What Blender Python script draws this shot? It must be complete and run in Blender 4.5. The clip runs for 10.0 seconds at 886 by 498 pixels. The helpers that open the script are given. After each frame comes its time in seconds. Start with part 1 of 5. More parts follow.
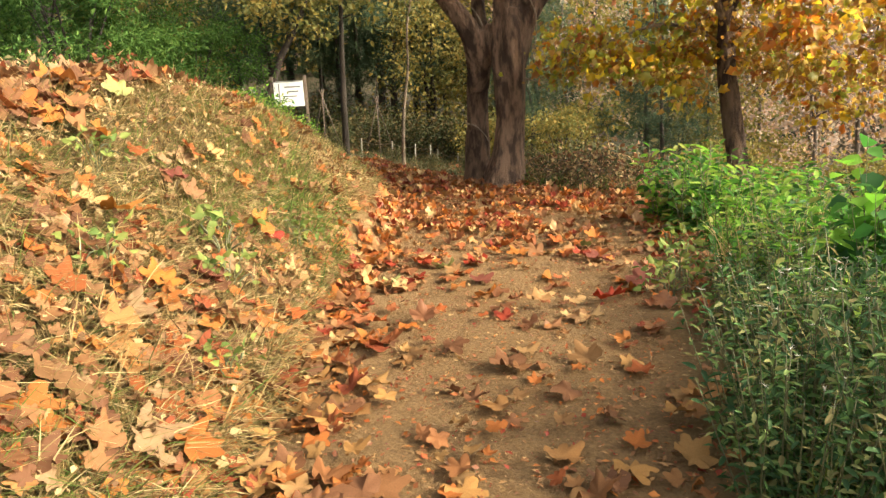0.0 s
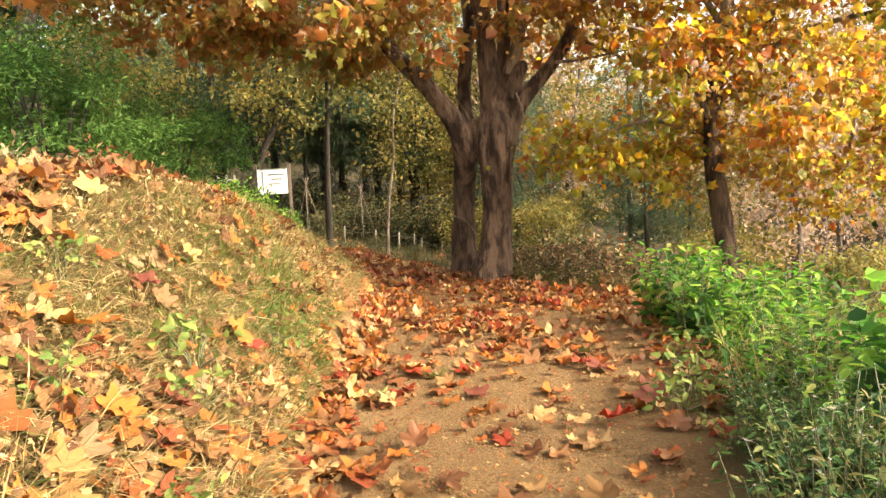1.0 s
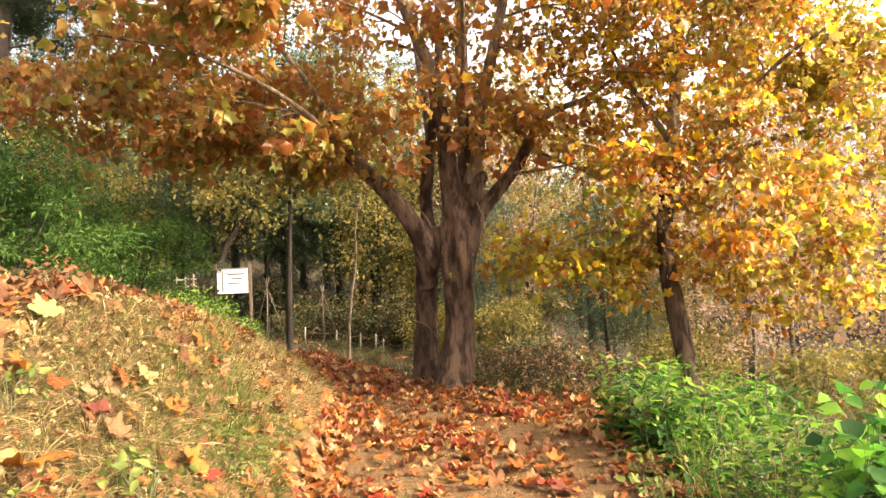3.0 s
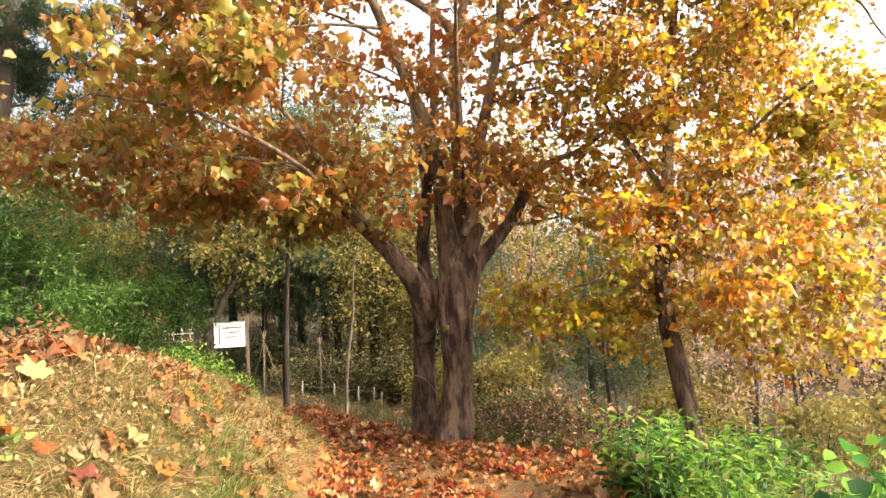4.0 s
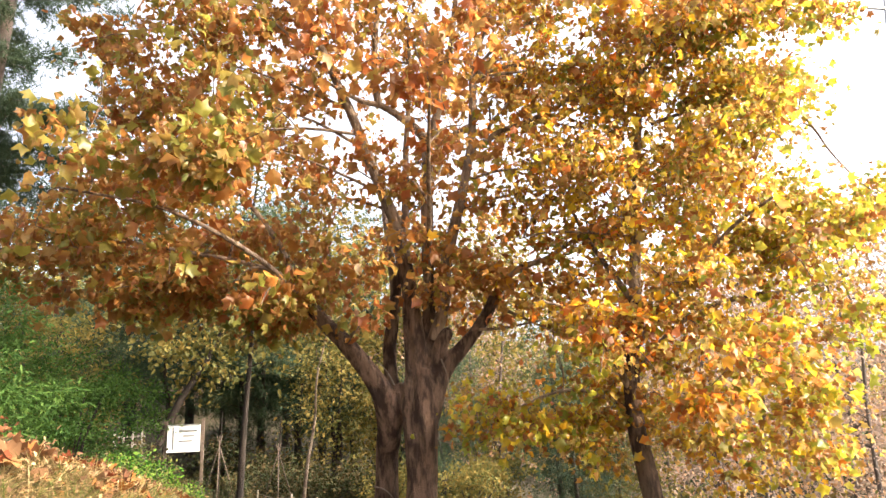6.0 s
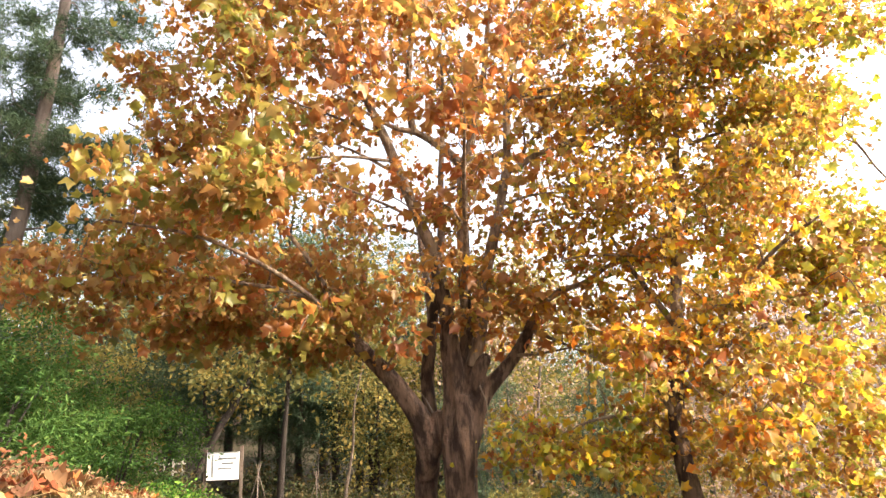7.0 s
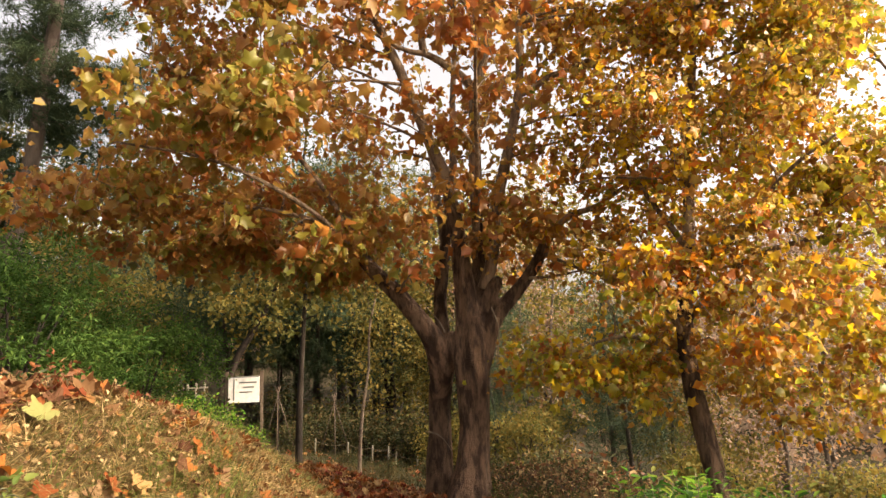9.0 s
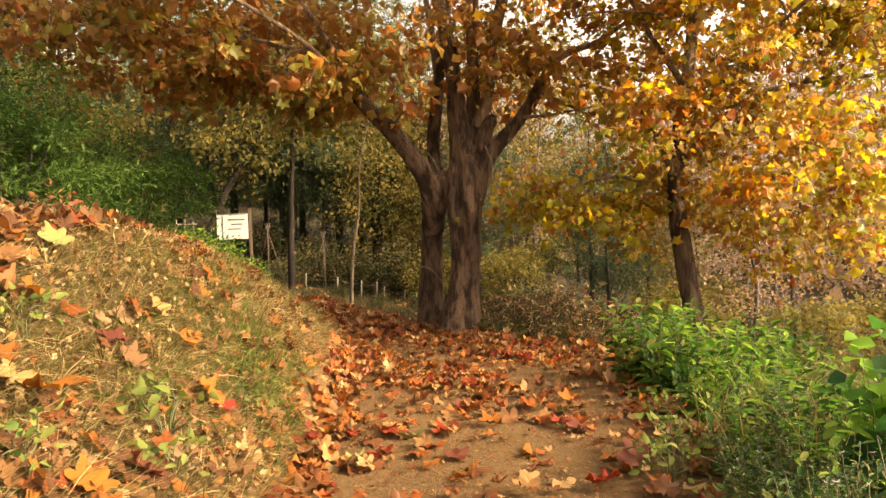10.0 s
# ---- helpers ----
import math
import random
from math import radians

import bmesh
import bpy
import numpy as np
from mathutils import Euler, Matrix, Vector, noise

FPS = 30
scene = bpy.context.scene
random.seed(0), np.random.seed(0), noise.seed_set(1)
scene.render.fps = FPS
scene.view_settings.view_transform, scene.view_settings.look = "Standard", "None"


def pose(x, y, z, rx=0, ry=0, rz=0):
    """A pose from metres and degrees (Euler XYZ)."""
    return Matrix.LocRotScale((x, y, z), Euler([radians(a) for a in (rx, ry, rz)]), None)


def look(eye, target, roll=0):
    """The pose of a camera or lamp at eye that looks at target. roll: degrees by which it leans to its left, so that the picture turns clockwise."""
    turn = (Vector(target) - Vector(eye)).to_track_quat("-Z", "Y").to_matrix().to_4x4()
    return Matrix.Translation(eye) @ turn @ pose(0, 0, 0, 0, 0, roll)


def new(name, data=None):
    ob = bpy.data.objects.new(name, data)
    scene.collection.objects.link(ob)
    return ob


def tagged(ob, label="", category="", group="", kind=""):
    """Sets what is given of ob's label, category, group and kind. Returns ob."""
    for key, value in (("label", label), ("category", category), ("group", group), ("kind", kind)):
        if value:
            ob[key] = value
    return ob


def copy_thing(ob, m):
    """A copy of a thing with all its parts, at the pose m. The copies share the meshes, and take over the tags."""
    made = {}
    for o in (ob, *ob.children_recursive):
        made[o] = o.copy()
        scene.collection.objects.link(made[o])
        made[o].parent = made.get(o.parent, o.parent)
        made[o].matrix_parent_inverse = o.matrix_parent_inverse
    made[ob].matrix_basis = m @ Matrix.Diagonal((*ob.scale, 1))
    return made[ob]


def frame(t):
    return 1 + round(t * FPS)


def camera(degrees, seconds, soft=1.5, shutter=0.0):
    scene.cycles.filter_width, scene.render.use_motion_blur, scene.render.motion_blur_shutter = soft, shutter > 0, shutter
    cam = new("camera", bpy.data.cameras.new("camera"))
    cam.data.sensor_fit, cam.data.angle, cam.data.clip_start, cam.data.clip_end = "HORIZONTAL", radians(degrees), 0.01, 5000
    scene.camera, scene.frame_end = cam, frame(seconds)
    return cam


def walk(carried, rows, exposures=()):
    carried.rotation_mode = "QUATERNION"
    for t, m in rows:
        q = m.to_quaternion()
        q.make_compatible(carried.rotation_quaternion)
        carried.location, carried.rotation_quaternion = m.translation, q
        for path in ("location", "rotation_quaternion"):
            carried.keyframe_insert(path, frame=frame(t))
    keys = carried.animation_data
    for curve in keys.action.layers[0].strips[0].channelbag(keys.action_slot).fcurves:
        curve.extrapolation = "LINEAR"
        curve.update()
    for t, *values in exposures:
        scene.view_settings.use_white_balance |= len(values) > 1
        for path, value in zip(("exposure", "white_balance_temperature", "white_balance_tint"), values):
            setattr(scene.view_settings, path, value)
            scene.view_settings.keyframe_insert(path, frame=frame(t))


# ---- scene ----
cam = camera(65.4, 10.0, 1.4)
PATH = [
    (0, (-0.086, -0.118, 1.21), (-0.083, 1.83, 0.758), -3.3),
    (0.5, (-0.139, 0.108, 1.243), (-0.047, 2.073, 0.882), -4.1),
    (1, (-0.143, 0.174, 1.308), (-0.071, 2.16, 1.089), -2.7),
    (1.5, (-0.136, 0.182, 1.364), (-0.081, 2.175, 1.196), -2.9),
    (2, (-0.155, 0.175, 1.427), (-0.069, 2.171, 1.349), -2.9),
    (2.5, (-0.148, 0.152, 1.474), (0.024, 2.145, 1.452), -2.4),
    (2.7, (-0.149, 0.141, 1.479), (0.041, 2.132, 1.484), -2.4),
    (4, (-0.116, 0.163, 1.526), (0.089, 2.144, 1.709), -3.3),
    (4.5, (-0.106, 0.18, 1.532), (0.182, 2.137, 1.83), -2.8),
    (5, (-0.101, 0.205, 1.545), (0.243, 2.142, 1.908), -2.7),
    (5.5, (-0.096, 0.223, 1.55), (0.257, 2.144, 1.979), -2.4),
    (6, (-0.093, 0.232, 1.551), (0.206, 2.152, 2.022), -2.3),
    (7.5, (-0.132, 0.281, 1.578), (0.058, 2.189, 2.149), -2.5),
    (8, (-0.133, 0.29, 1.574), (0.075, 2.192, 2.156), -2.7),
    (8.5, (-0.128, 0.31, 1.512), (0.079, 2.228, 2.04), -2.7),
    (9, (-0.102, 0.252, 1.438), (0.056, 2.213, 1.797), -2.4),
    (9.5, (-0.153, 0.277, 1.384), (-0.032, 2.273, 1.436), -2.1),
    (10, (-0.28, 0.244, 1.377), (-0.077, 2.232, 1.284), -1.7),
]
walk(cam, [(t, look(eye, target, roll)) for t, eye, target, roll in PATH], exposures=[(0, 1.65, 6800, 5), (0.5, 1.84, 6900, 5), (1, 1.94, 7100, 7), (2.5, 1.95, 7300, 14), (4.5, 1.94, 6600, 12), (5.5, 1.98, 6450, 13), (7.6, 1.92, 6550, 13), (8, 1.6, 6700, 12), (8.5, 1.16, 7000, 13), (9, 1.18, 7600, 15), (9.5, 1.38, 8650, 16), (10, 1.39, 8900, 15)])

# ---- light ----
SUN_AZ, SUN_EL = radians(113), radians(29)
world = bpy.data.worlds.new("sky")
scene.world = world
world.use_nodes = True
wn = world.node_tree.nodes
sky = wn.new("ShaderNodeTexSky")
sky.sky_type, sky.sun_disc = "NISHITA", False
sky.sun_elevation, sky.sun_rotation = SUN_EL, SUN_AZ
sky.air_density, sky.dust_density, sky.ozone_density = 1.0, 7.0, 0.6
haze = wn.new("ShaderNodeHueSaturation")
haze.inputs["Saturation"].default_value, haze.inputs["Value"].default_value = 0.35, 1.38
world.node_tree.links.new(sky.outputs[0], haze.inputs["Color"])
world.node_tree.links.new(haze.outputs[0], wn["Background"].inputs[0])
wn["Background"].inputs[1].default_value = 0.15
sun_data = bpy.data.lights.new("sun", "SUN")
sun_data.energy, sun_data.angle, sun_data.color = 2.45, radians(0.9), (1.0, 0.84, 0.62)
sun = new("sun", sun_data)
sun_way = Vector((math.sin(SUN_AZ) * math.cos(SUN_EL), math.cos(SUN_AZ) * math.cos(SUN_EL), math.sin(SUN_EL)))
sun.matrix_world = look(sun_way * 60, (0, 0, 0))

# ---- materials ----


def nodes_of(name):
    mat = bpy.data.materials.new(name)
    mat.use_nodes = True
    nt = mat.node_tree
    return mat, nt, nt.nodes["Principled BSDF"]


def ramp_node(nt, cols, mode="LINEAR"):
    r = nt.nodes.new("ShaderNodeValToRGB")
    r.color_ramp.interpolation = mode
    els = r.color_ramp.elements
    while len(els) < len(cols):
        els.new(0.5)
    for i, c in enumerate(cols):
        els[i].position = i / (len(cols) - (1 if mode == "LINEAR" else 0))
        els[i].color = (*c, 1)
    return r


def noise_node(nt, scale, detail=4, coord="Object", stretch=(1, 1, 1), rough=0.55):
    tc = nt.nodes.new("ShaderNodeTexCoord")
    mp = nt.nodes.new("ShaderNodeMapping")
    mp.inputs["Scale"].default_value = stretch
    nz = nt.nodes.new("ShaderNodeTexNoise")
    nz.inputs["Scale"].default_value, nz.inputs["Detail"].default_value = scale, detail
    nz.inputs["Roughness"].default_value = rough
    nt.links.new(tc.outputs[coord], mp.inputs[0])
    nt.links.new(mp.outputs[0], nz.inputs["Vector"])
    return nz


def mixed(nt, a, b, fac, kind="MIX"):
    m = nt.nodes.new("ShaderNodeMix")
    m.data_type, m.blend_type = "RGBA", kind
    for sock, v in ((m.inputs["Factor"], fac), (m.inputs["A"], a), (m.inputs["B"], b)):
        if hasattr(v, "is_linked"):
            nt.links.new(v, sock)
        elif isinstance(v, tuple):
            sock.default_value = (*v, 1)
        else:
            sock.default_value = v
    return m.outputs["Result"]


def bumped(nt, bsdf, height, strength, dist=0.02):
    b = nt.nodes.new("ShaderNodeBump")
    b.inputs["Strength"].default_value, b.inputs["Distance"].default_value = strength, dist
    nt.links.new(height, b.inputs["Height"])
    nt.links.new(b.outputs[0], bsdf.inputs["Normal"])


def leaf_material(name, cols, glow=0.45, source="island", rough=0.75, mottle=0.35, spread=2.5, mode="LINEAR", gloss=0.35):
    """A thin leaf: its colour differs from leaf to leaf, is mottled within, and lets light through."""
    mat, nt, bsdf = nodes_of(name)
    if source == "island":
        g = nt.nodes.new("ShaderNodeNewGeometry")
        rnd = g.outputs["Random Per Island"]
    else:
        g = nt.nodes.new("ShaderNodeObjectInfo")
        rnd = g.outputs["Random"]
    wide = noise_node(nt, 0.55, 2)
    add = nt.nodes.new("ShaderNodeMath")
    add.operation = "MULTIPLY_ADD"
    nt.links.new(wide.outputs[0], add.inputs[0])
    add.inputs[1].default_value = spread if source == "island" else 0.0
    sub = nt.nodes.new("ShaderNodeMath")
    sub.operation = "SUBTRACT"
    nt.links.new(rnd, sub.inputs[0])
    sub.inputs[1].default_value = spread * 0.5 if source == "island" else 0.0
    nt.links.new(sub.outputs[0], add.inputs[2])
    r = ramp_node(nt, cols, mode)
    nt.links.new(add.outputs[0] if source == "island" else rnd, r.inputs[0])
    spots = noise_node(nt, 26, 3)
    dark = ramp_node(nt, [(0.45, 0.36, 0.3), (1.15, 1.1, 1.0)])
    nt.links.new(spots.outputs[0], dark.inputs[0])
    col = mixed(nt, r.outputs[0], dark.outputs[0], mottle, "MULTIPLY")
    nt.links.new(col, bsdf.inputs["Base Color"])
    bsdf.inputs["Roughness"].default_value = rough
    bsdf.inputs["Specular IOR Level"].default_value = gloss
    tl = nt.nodes.new("ShaderNodeBsdfTranslucent")
    nt.links.new(col, tl.inputs["Color"])
    mx = nt.nodes.new("ShaderNodeMixShader")
    mx.inputs[0].default_value = glow
    nt.links.new(bsdf.outputs[0], mx.inputs[1])
    nt.links.new(tl.outputs[0], mx.inputs[2])
    nt.links.new(mx.outputs[0], nt.nodes["Material Output"].inputs[0])
    return mat


def bark_material(name, dark, mid, light, scale=6.0, flake=0.5, relief=0.05):
    """Flaking bark: a mottled skin, paler plates with crisp edges, and fine upright cracks."""
    mat, nt, bsdf = nodes_of(name)
    n = noise_node(nt, scale, 7, stretch=(1, 1, 0.5), rough=0.66)
    r = ramp_node(nt, [dark, dark, mid, mid, mid, light])
    nt.links.new(n.outputs[0], r.inputs[0])
    patch = noise_node(nt, scale * 1.25, 4, stretch=(1, 1, 0.3), rough=0.62)
    pr = ramp_node(nt, [(0, 0, 0), (0, 0, 0), (0, 0, 0), (0.1, 0.1, 0.1), (0.9, 0.9, 0.9), (1, 1, 1), (1, 1, 1), (1, 1, 1)])
    nt.links.new(patch.outputs[0], pr.inputs[0])
    sc = nt.nodes.new("ShaderNodeMath")
    sc.operation = "MULTIPLY"
    nt.links.new(pr.outputs[0], sc.inputs[0])
    sc.inputs[1].default_value = flake
    col = mixed(nt, r.outputs[0], light, sc.outputs[0])
    crack = noise_node(nt, scale * 4, 5, stretch=(1, 1, 0.22), rough=0.7)
    cr = ramp_node(nt, [(0.35, 0.3, 0.28), (0.35, 0.3, 0.28), (0.9, 0.9, 0.9), (1, 1, 1), (1, 1, 1), (1, 1, 1)])
    nt.links.new(crack.outputs[0], cr.inputs[0])
    col = mixed(nt, col, cr.outputs[0], 0.75, "MULTIPLY")
    nt.links.new(col, bsdf.inputs["Base Color"])
    bsdf.inputs["Roughness"].default_value = 0.88
    bsdf.inputs["Specular IOR Level"].default_value = 0.25
    fine = noise_node(nt, scale * 9, 5)
    h = mixed(nt, mixed(nt, n.outputs[0], crack.outputs[0], 0.5), fine.outputs[0], 0.3)
    bumped(nt, bsdf, h, 1.0, relief)
    return mat


def plain_material(name, a, b, scale=8, rough=0.7, bump=0.3):
    mat, nt, bsdf = nodes_of(name)
    n = noise_node(nt, scale, 5)
    r = ramp_node(nt, [a, a, b, b])
    nt.links.new(n.outputs[0], r.inputs[0])
    nt.links.new(r.outputs[0], bsdf.inputs["Base Color"])
    bsdf.inputs["Roughness"].default_value = rough
    bumped(nt, bsdf, n.outputs[0], bump, 0.01)
    return mat


def ground_material():
    mat, nt, bsdf = nodes_of("soil")
    at = nt.nodes.new("ShaderNodeAttribute")
    at.attribute_name = "path"
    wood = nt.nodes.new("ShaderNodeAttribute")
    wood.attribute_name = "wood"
    fine = noise_node(nt, 55, 6, rough=0.7)
    wide = noise_node(nt, 2.2, 4)
    sand = ramp_node(nt, [(0.06, 0.036, 0.017), (0.15, 0.09, 0.04), (0.245, 0.155, 0.07), (0.385, 0.258, 0.125)])
    nt.links.new(fine.outputs[0], sand.inputs[0])
    worn = ramp_node(nt, [(0.6, 0.55, 0.5), (1.1, 1.05, 1.0)])
    nt.links.new(wide.outputs[0], worn.inputs[0])
    sand_c = mixed(nt, sand.outputs[0], worn.outputs[0], 0.7, "MULTIPLY")
    # turf tone lowered to stand in for deep shade between the grass tufts
    turf = ramp_node(nt, [(0.045, 0.030, 0.014), (0.12, 0.08, 0.034), (0.11, 0.085, 0.032), (0.21, 0.15, 0.068)])
    nt.links.new(noise_node(nt, 9, 6, rough=0.7).outputs[0], turf.inputs[0])
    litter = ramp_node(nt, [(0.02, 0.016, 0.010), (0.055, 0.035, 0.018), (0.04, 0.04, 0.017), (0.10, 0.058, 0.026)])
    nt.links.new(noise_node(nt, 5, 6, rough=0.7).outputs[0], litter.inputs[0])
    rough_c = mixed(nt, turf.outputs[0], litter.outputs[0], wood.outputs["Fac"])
    col = mixed(nt, rough_c, sand_c, at.outputs["Fac"])
    nt.links.new(col, bsdf.inputs["Base Color"])
    bsdf.inputs["Roughness"].default_value = 0.95
    bsdf.inputs["Specular IOR Level"].default_value = 0.2
    bumped(nt, bsdf, mixed(nt, fine.outputs[0], wide.outputs[0], 0.25), 1.0, 0.05)
    return mat


RUST, BROWN, OCHRE, GOLD = (0.32, 0.10, 0.028), (0.33, 0.16, 0.05), (0.46, 0.27, 0.05), (0.66, 0.40, 0.025)
YELLOW, OLIVE, GREEN, ORANGE = (0.72, 0.52, 0.03), (0.27, 0.27, 0.04), (0.11, 0.20, 0.03), (0.58, 0.20, 0.02)
TAN, PALE, WINE = (0.40, 0.24, 0.10), (0.50, 0.38, 0.20), (0.26, 0.035, 0.02)
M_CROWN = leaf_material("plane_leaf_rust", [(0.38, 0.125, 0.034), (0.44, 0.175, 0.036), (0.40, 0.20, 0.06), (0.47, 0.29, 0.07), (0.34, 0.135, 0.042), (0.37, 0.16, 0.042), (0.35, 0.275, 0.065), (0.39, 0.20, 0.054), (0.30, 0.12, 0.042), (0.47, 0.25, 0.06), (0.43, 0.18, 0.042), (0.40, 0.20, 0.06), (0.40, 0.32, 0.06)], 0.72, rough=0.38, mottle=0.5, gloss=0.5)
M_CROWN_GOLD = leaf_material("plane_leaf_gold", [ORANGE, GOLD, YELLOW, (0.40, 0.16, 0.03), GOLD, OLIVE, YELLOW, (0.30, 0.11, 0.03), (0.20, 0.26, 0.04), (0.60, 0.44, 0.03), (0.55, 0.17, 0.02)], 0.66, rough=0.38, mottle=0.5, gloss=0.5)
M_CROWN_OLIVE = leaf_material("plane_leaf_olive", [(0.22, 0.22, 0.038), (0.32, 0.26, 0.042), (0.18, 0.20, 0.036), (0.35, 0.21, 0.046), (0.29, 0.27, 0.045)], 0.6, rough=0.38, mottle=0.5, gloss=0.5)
M_CROWN_LIME = leaf_material("plane_leaf_lime", [(0.36, 0.38, 0.04), (0.52, 0.46, 0.04), (0.24, 0.30, 0.05), YELLOW, (0.42, 0.40, 0.05)], 0.62, rough=0.38, mottle=0.5, gloss=0.5)
M_CURLED = leaf_material("plane_leaf_curled", [(0.50, 0.35, 0.09), (0.41, 0.21, 0.045), (0.58, 0.44, 0.11), (0.34, 0.15, 0.04), (0.44, 0.36, 0.07), (0.30, 0.25, 0.055), (0.50, 0.29, 0.05), (0.36, 0.17, 0.04)], 0.6, rough=0.33, mottle=0.4, gloss=0.6)
M_CURLED_RUST = leaf_material("plane_leaf_curled_rust", [(0.42, 0.23, 0.07), (0.37, 0.155, 0.04), (0.50, 0.32, 0.09), (0.32, 0.125, 0.036), (0.40, 0.29, 0.06), (0.29, 0.21, 0.05), (0.45, 0.21, 0.046), (0.34, 0.14, 0.04)], 0.64, rough=0.36, mottle=0.5, gloss=0.5)
M_FALLEN = leaf_material("fallen_leaf_dry", [(0.17, 0.07, 0.03), (0.37, 0.12, 0.023), (0.25, 0.082, 0.028), (0.35, 0.195, 0.08), (0.31, 0.085, 0.021), (0.21, 0.098, 0.04), (0.40, 0.15, 0.036), (0.28, 0.15, 0.064), (0.24, 0.038, 0.018), (0.42, 0.27, 0.12), (0.24, 0.088, 0.035)], 0.25, spread=0.25, mode="CONSTANT", mottle=0.7, gloss=0.3, rough=0.5)
M_FALLEN_BANK = leaf_material("fallen_leaf_bank", [(0.13, 0.06, 0.03), (0.21, 0.11, 0.055), (0.28, 0.10, 0.025), (0.15, 0.068, 0.03), (0.26, 0.165, 0.09), (0.21, 0.065, 0.02), (0.23, 0.115, 0.05), (0.17, 0.09, 0.04), (0.31, 0.125, 0.03), (0.12, 0.055, 0.028), (0.25, 0.13, 0.06), (0.19, 0.05, 0.02), (0.30, 0.15, 0.055)], 0.3, spread=0.25, mode="CONSTANT", mottle=0.55, gloss=0.15)
M_FALLEN_ONE = leaf_material("fallen_leaf_single", [(0.15, 0.07, 0.034), (0.25, 0.125, 0.05), (0.29, 0.10, 0.026), (0.18, 0.085, 0.036), (0.31, 0.185, 0.08), (0.22, 0.065, 0.022), (0.27, 0.14, 0.052), (0.20, 0.11, 0.046), (0.32, 0.125, 0.03), (0.13, 0.062, 0.033), (0.33, 0.18, 0.062), (0.20, 0.05, 0.022), (0.28, 0.16, 0.06), (0.23, 0.10, 0.04)], 0.25, "object", mode="CONSTANT", mottle=0.75, gloss=0.15)
M_BROKEN = leaf_material("broken_leaf", [(0.24, 0.15, 0.07), (0.34, 0.23, 0.11), (0.16, 0.09, 0.045), (0.30, 0.15, 0.05), (0.42, 0.31, 0.16), (0.20, 0.12, 0.06)], 0.3, spread=0.25, mode="CONSTANT", gloss=0.2)
M_OLIVE = leaf_material("olive_leaf", [(0.11, 0.125, 0.03), (0.16, 0.15, 0.035), (0.21, 0.17, 0.036), (0.25, 0.18, 0.04), (0.13, 0.135, 0.032), (0.27, 0.18, 0.04)], 0.5)
M_DARKGREEN = leaf_material("shrub_leaf", [(0.032, 0.092, 0.013), (0.065, 0.15, 0.024), (0.125, 0.225, 0.04), (0.038, 0.10, 0.017), (0.09, 0.175, 0.03)], 0.5)
M_WOOD = leaf_material("woodland_leaf", [(0.14, 0.15, 0.046), (0.20, 0.19, 0.054), (0.31, 0.245, 0.06), (0.155, 0.16, 0.05), (0.36, 0.255, 0.06), (0.22, 0.20, 0.056)], 0.58)
M_NEEDLE = leaf_material("pine_needle", [(0.028, 0.055, 0.026), (0.045, 0.08, 0.036), (0.07, 0.10, 0.042)], 0.2)
M_REDWOOD = leaf_material("russet_leaf", [(0.27, 0.19, 0.15), (0.34, 0.25, 0.19), (0.40, 0.22, 0.11), (0.38, 0.31, 0.23), (0.29, 0.22, 0.17)], 0.4)
M_WEED = leaf_material("weed_leaf", [(0.028, 0.09, 0.010), (0.075, 0.215, 0.018), (0.16, 0.33, 0.03), (0.04, 0.12, 0.015), (0.115, 0.265, 0.024), (0.22, 0.35, 0.05), (0.026, 0.08, 0.010), (0.20, 0.22, 0.05)], 0.55, spread=0.6, mode="CONSTANT")
M_SEEDLING = leaf_material("seedling_leaf", [(0.09, 0.15, 0.03), (0.18, 0.22, 0.05), (0.13, 0.19, 0.04), (0.26, 0.27, 0.07)], 0.4)
M_BIGLEAF = leaf_material("broad_green_leaf", [(0.04, 0.14, 0.022), (0.15, 0.36, 0.035), (0.03, 0.10, 0.024), (0.08, 0.23, 0.03), (0.22, 0.44, 0.05), (0.05, 0.15, 0.025)], 0.55, spread=0.3, mode="CONSTANT")
M_ASTER = leaf_material("aster_leaf", [(0.028, 0.074, 0.022), (0.07, 0.15, 0.036), (0.044, 0.10, 0.027), (0.16, 0.235, 0.065), (0.09, 0.17, 0.042), (0.23, 0.24, 0.085), (0.045, 0.10, 0.028), (0.17, 0.15, 0.055)], 0.42, spread=0.3, mode="CONSTANT")
M_UNDER = leaf_material("undergrowth_leaf", [(0.035, 0.05, 0.017), (0.06, 0.075, 0.025), (0.105, 0.09, 0.033), (0.16, 0.11, 0.042)], 0.35)
M_RED = leaf_material("red_brown_leaf", [(0.20, 0.075, 0.03), (0.28, 0.115, 0.04), (0.15, 0.07, 0.035), (0.24, 0.085, 0.03)], 0.4)
M_STRAW = leaf_material("dry_grass", [(0.22, 0.15, 0.055), (0.37, 0.27, 0.115), (0.155, 0.12, 0.04), (0.13, 0.13, 0.037), (0.49, 0.38, 0.185), (0.095, 0.06, 0.025), (0.30, 0.21, 0.085)], 0.35, spread=0.8, mode="CONSTANT")
M_GREENGRASS = leaf_material("green_grass", [(0.06, 0.115, 0.018), (0.11, 0.175, 0.028), (0.17, 0.20, 0.045)], 0.4)
M_BRUSH = leaf_material("dry_brush", [(0.17, 0.09, 0.045), (0.28, 0.17, 0.08), (0.11, 0.06, 0.033), (0.42, 0.30, 0.15), (0.19, 0.085, 0.04), (0.12, 0.11, 0.04)], 0.35, spread=0.6, mode="CONSTANT")
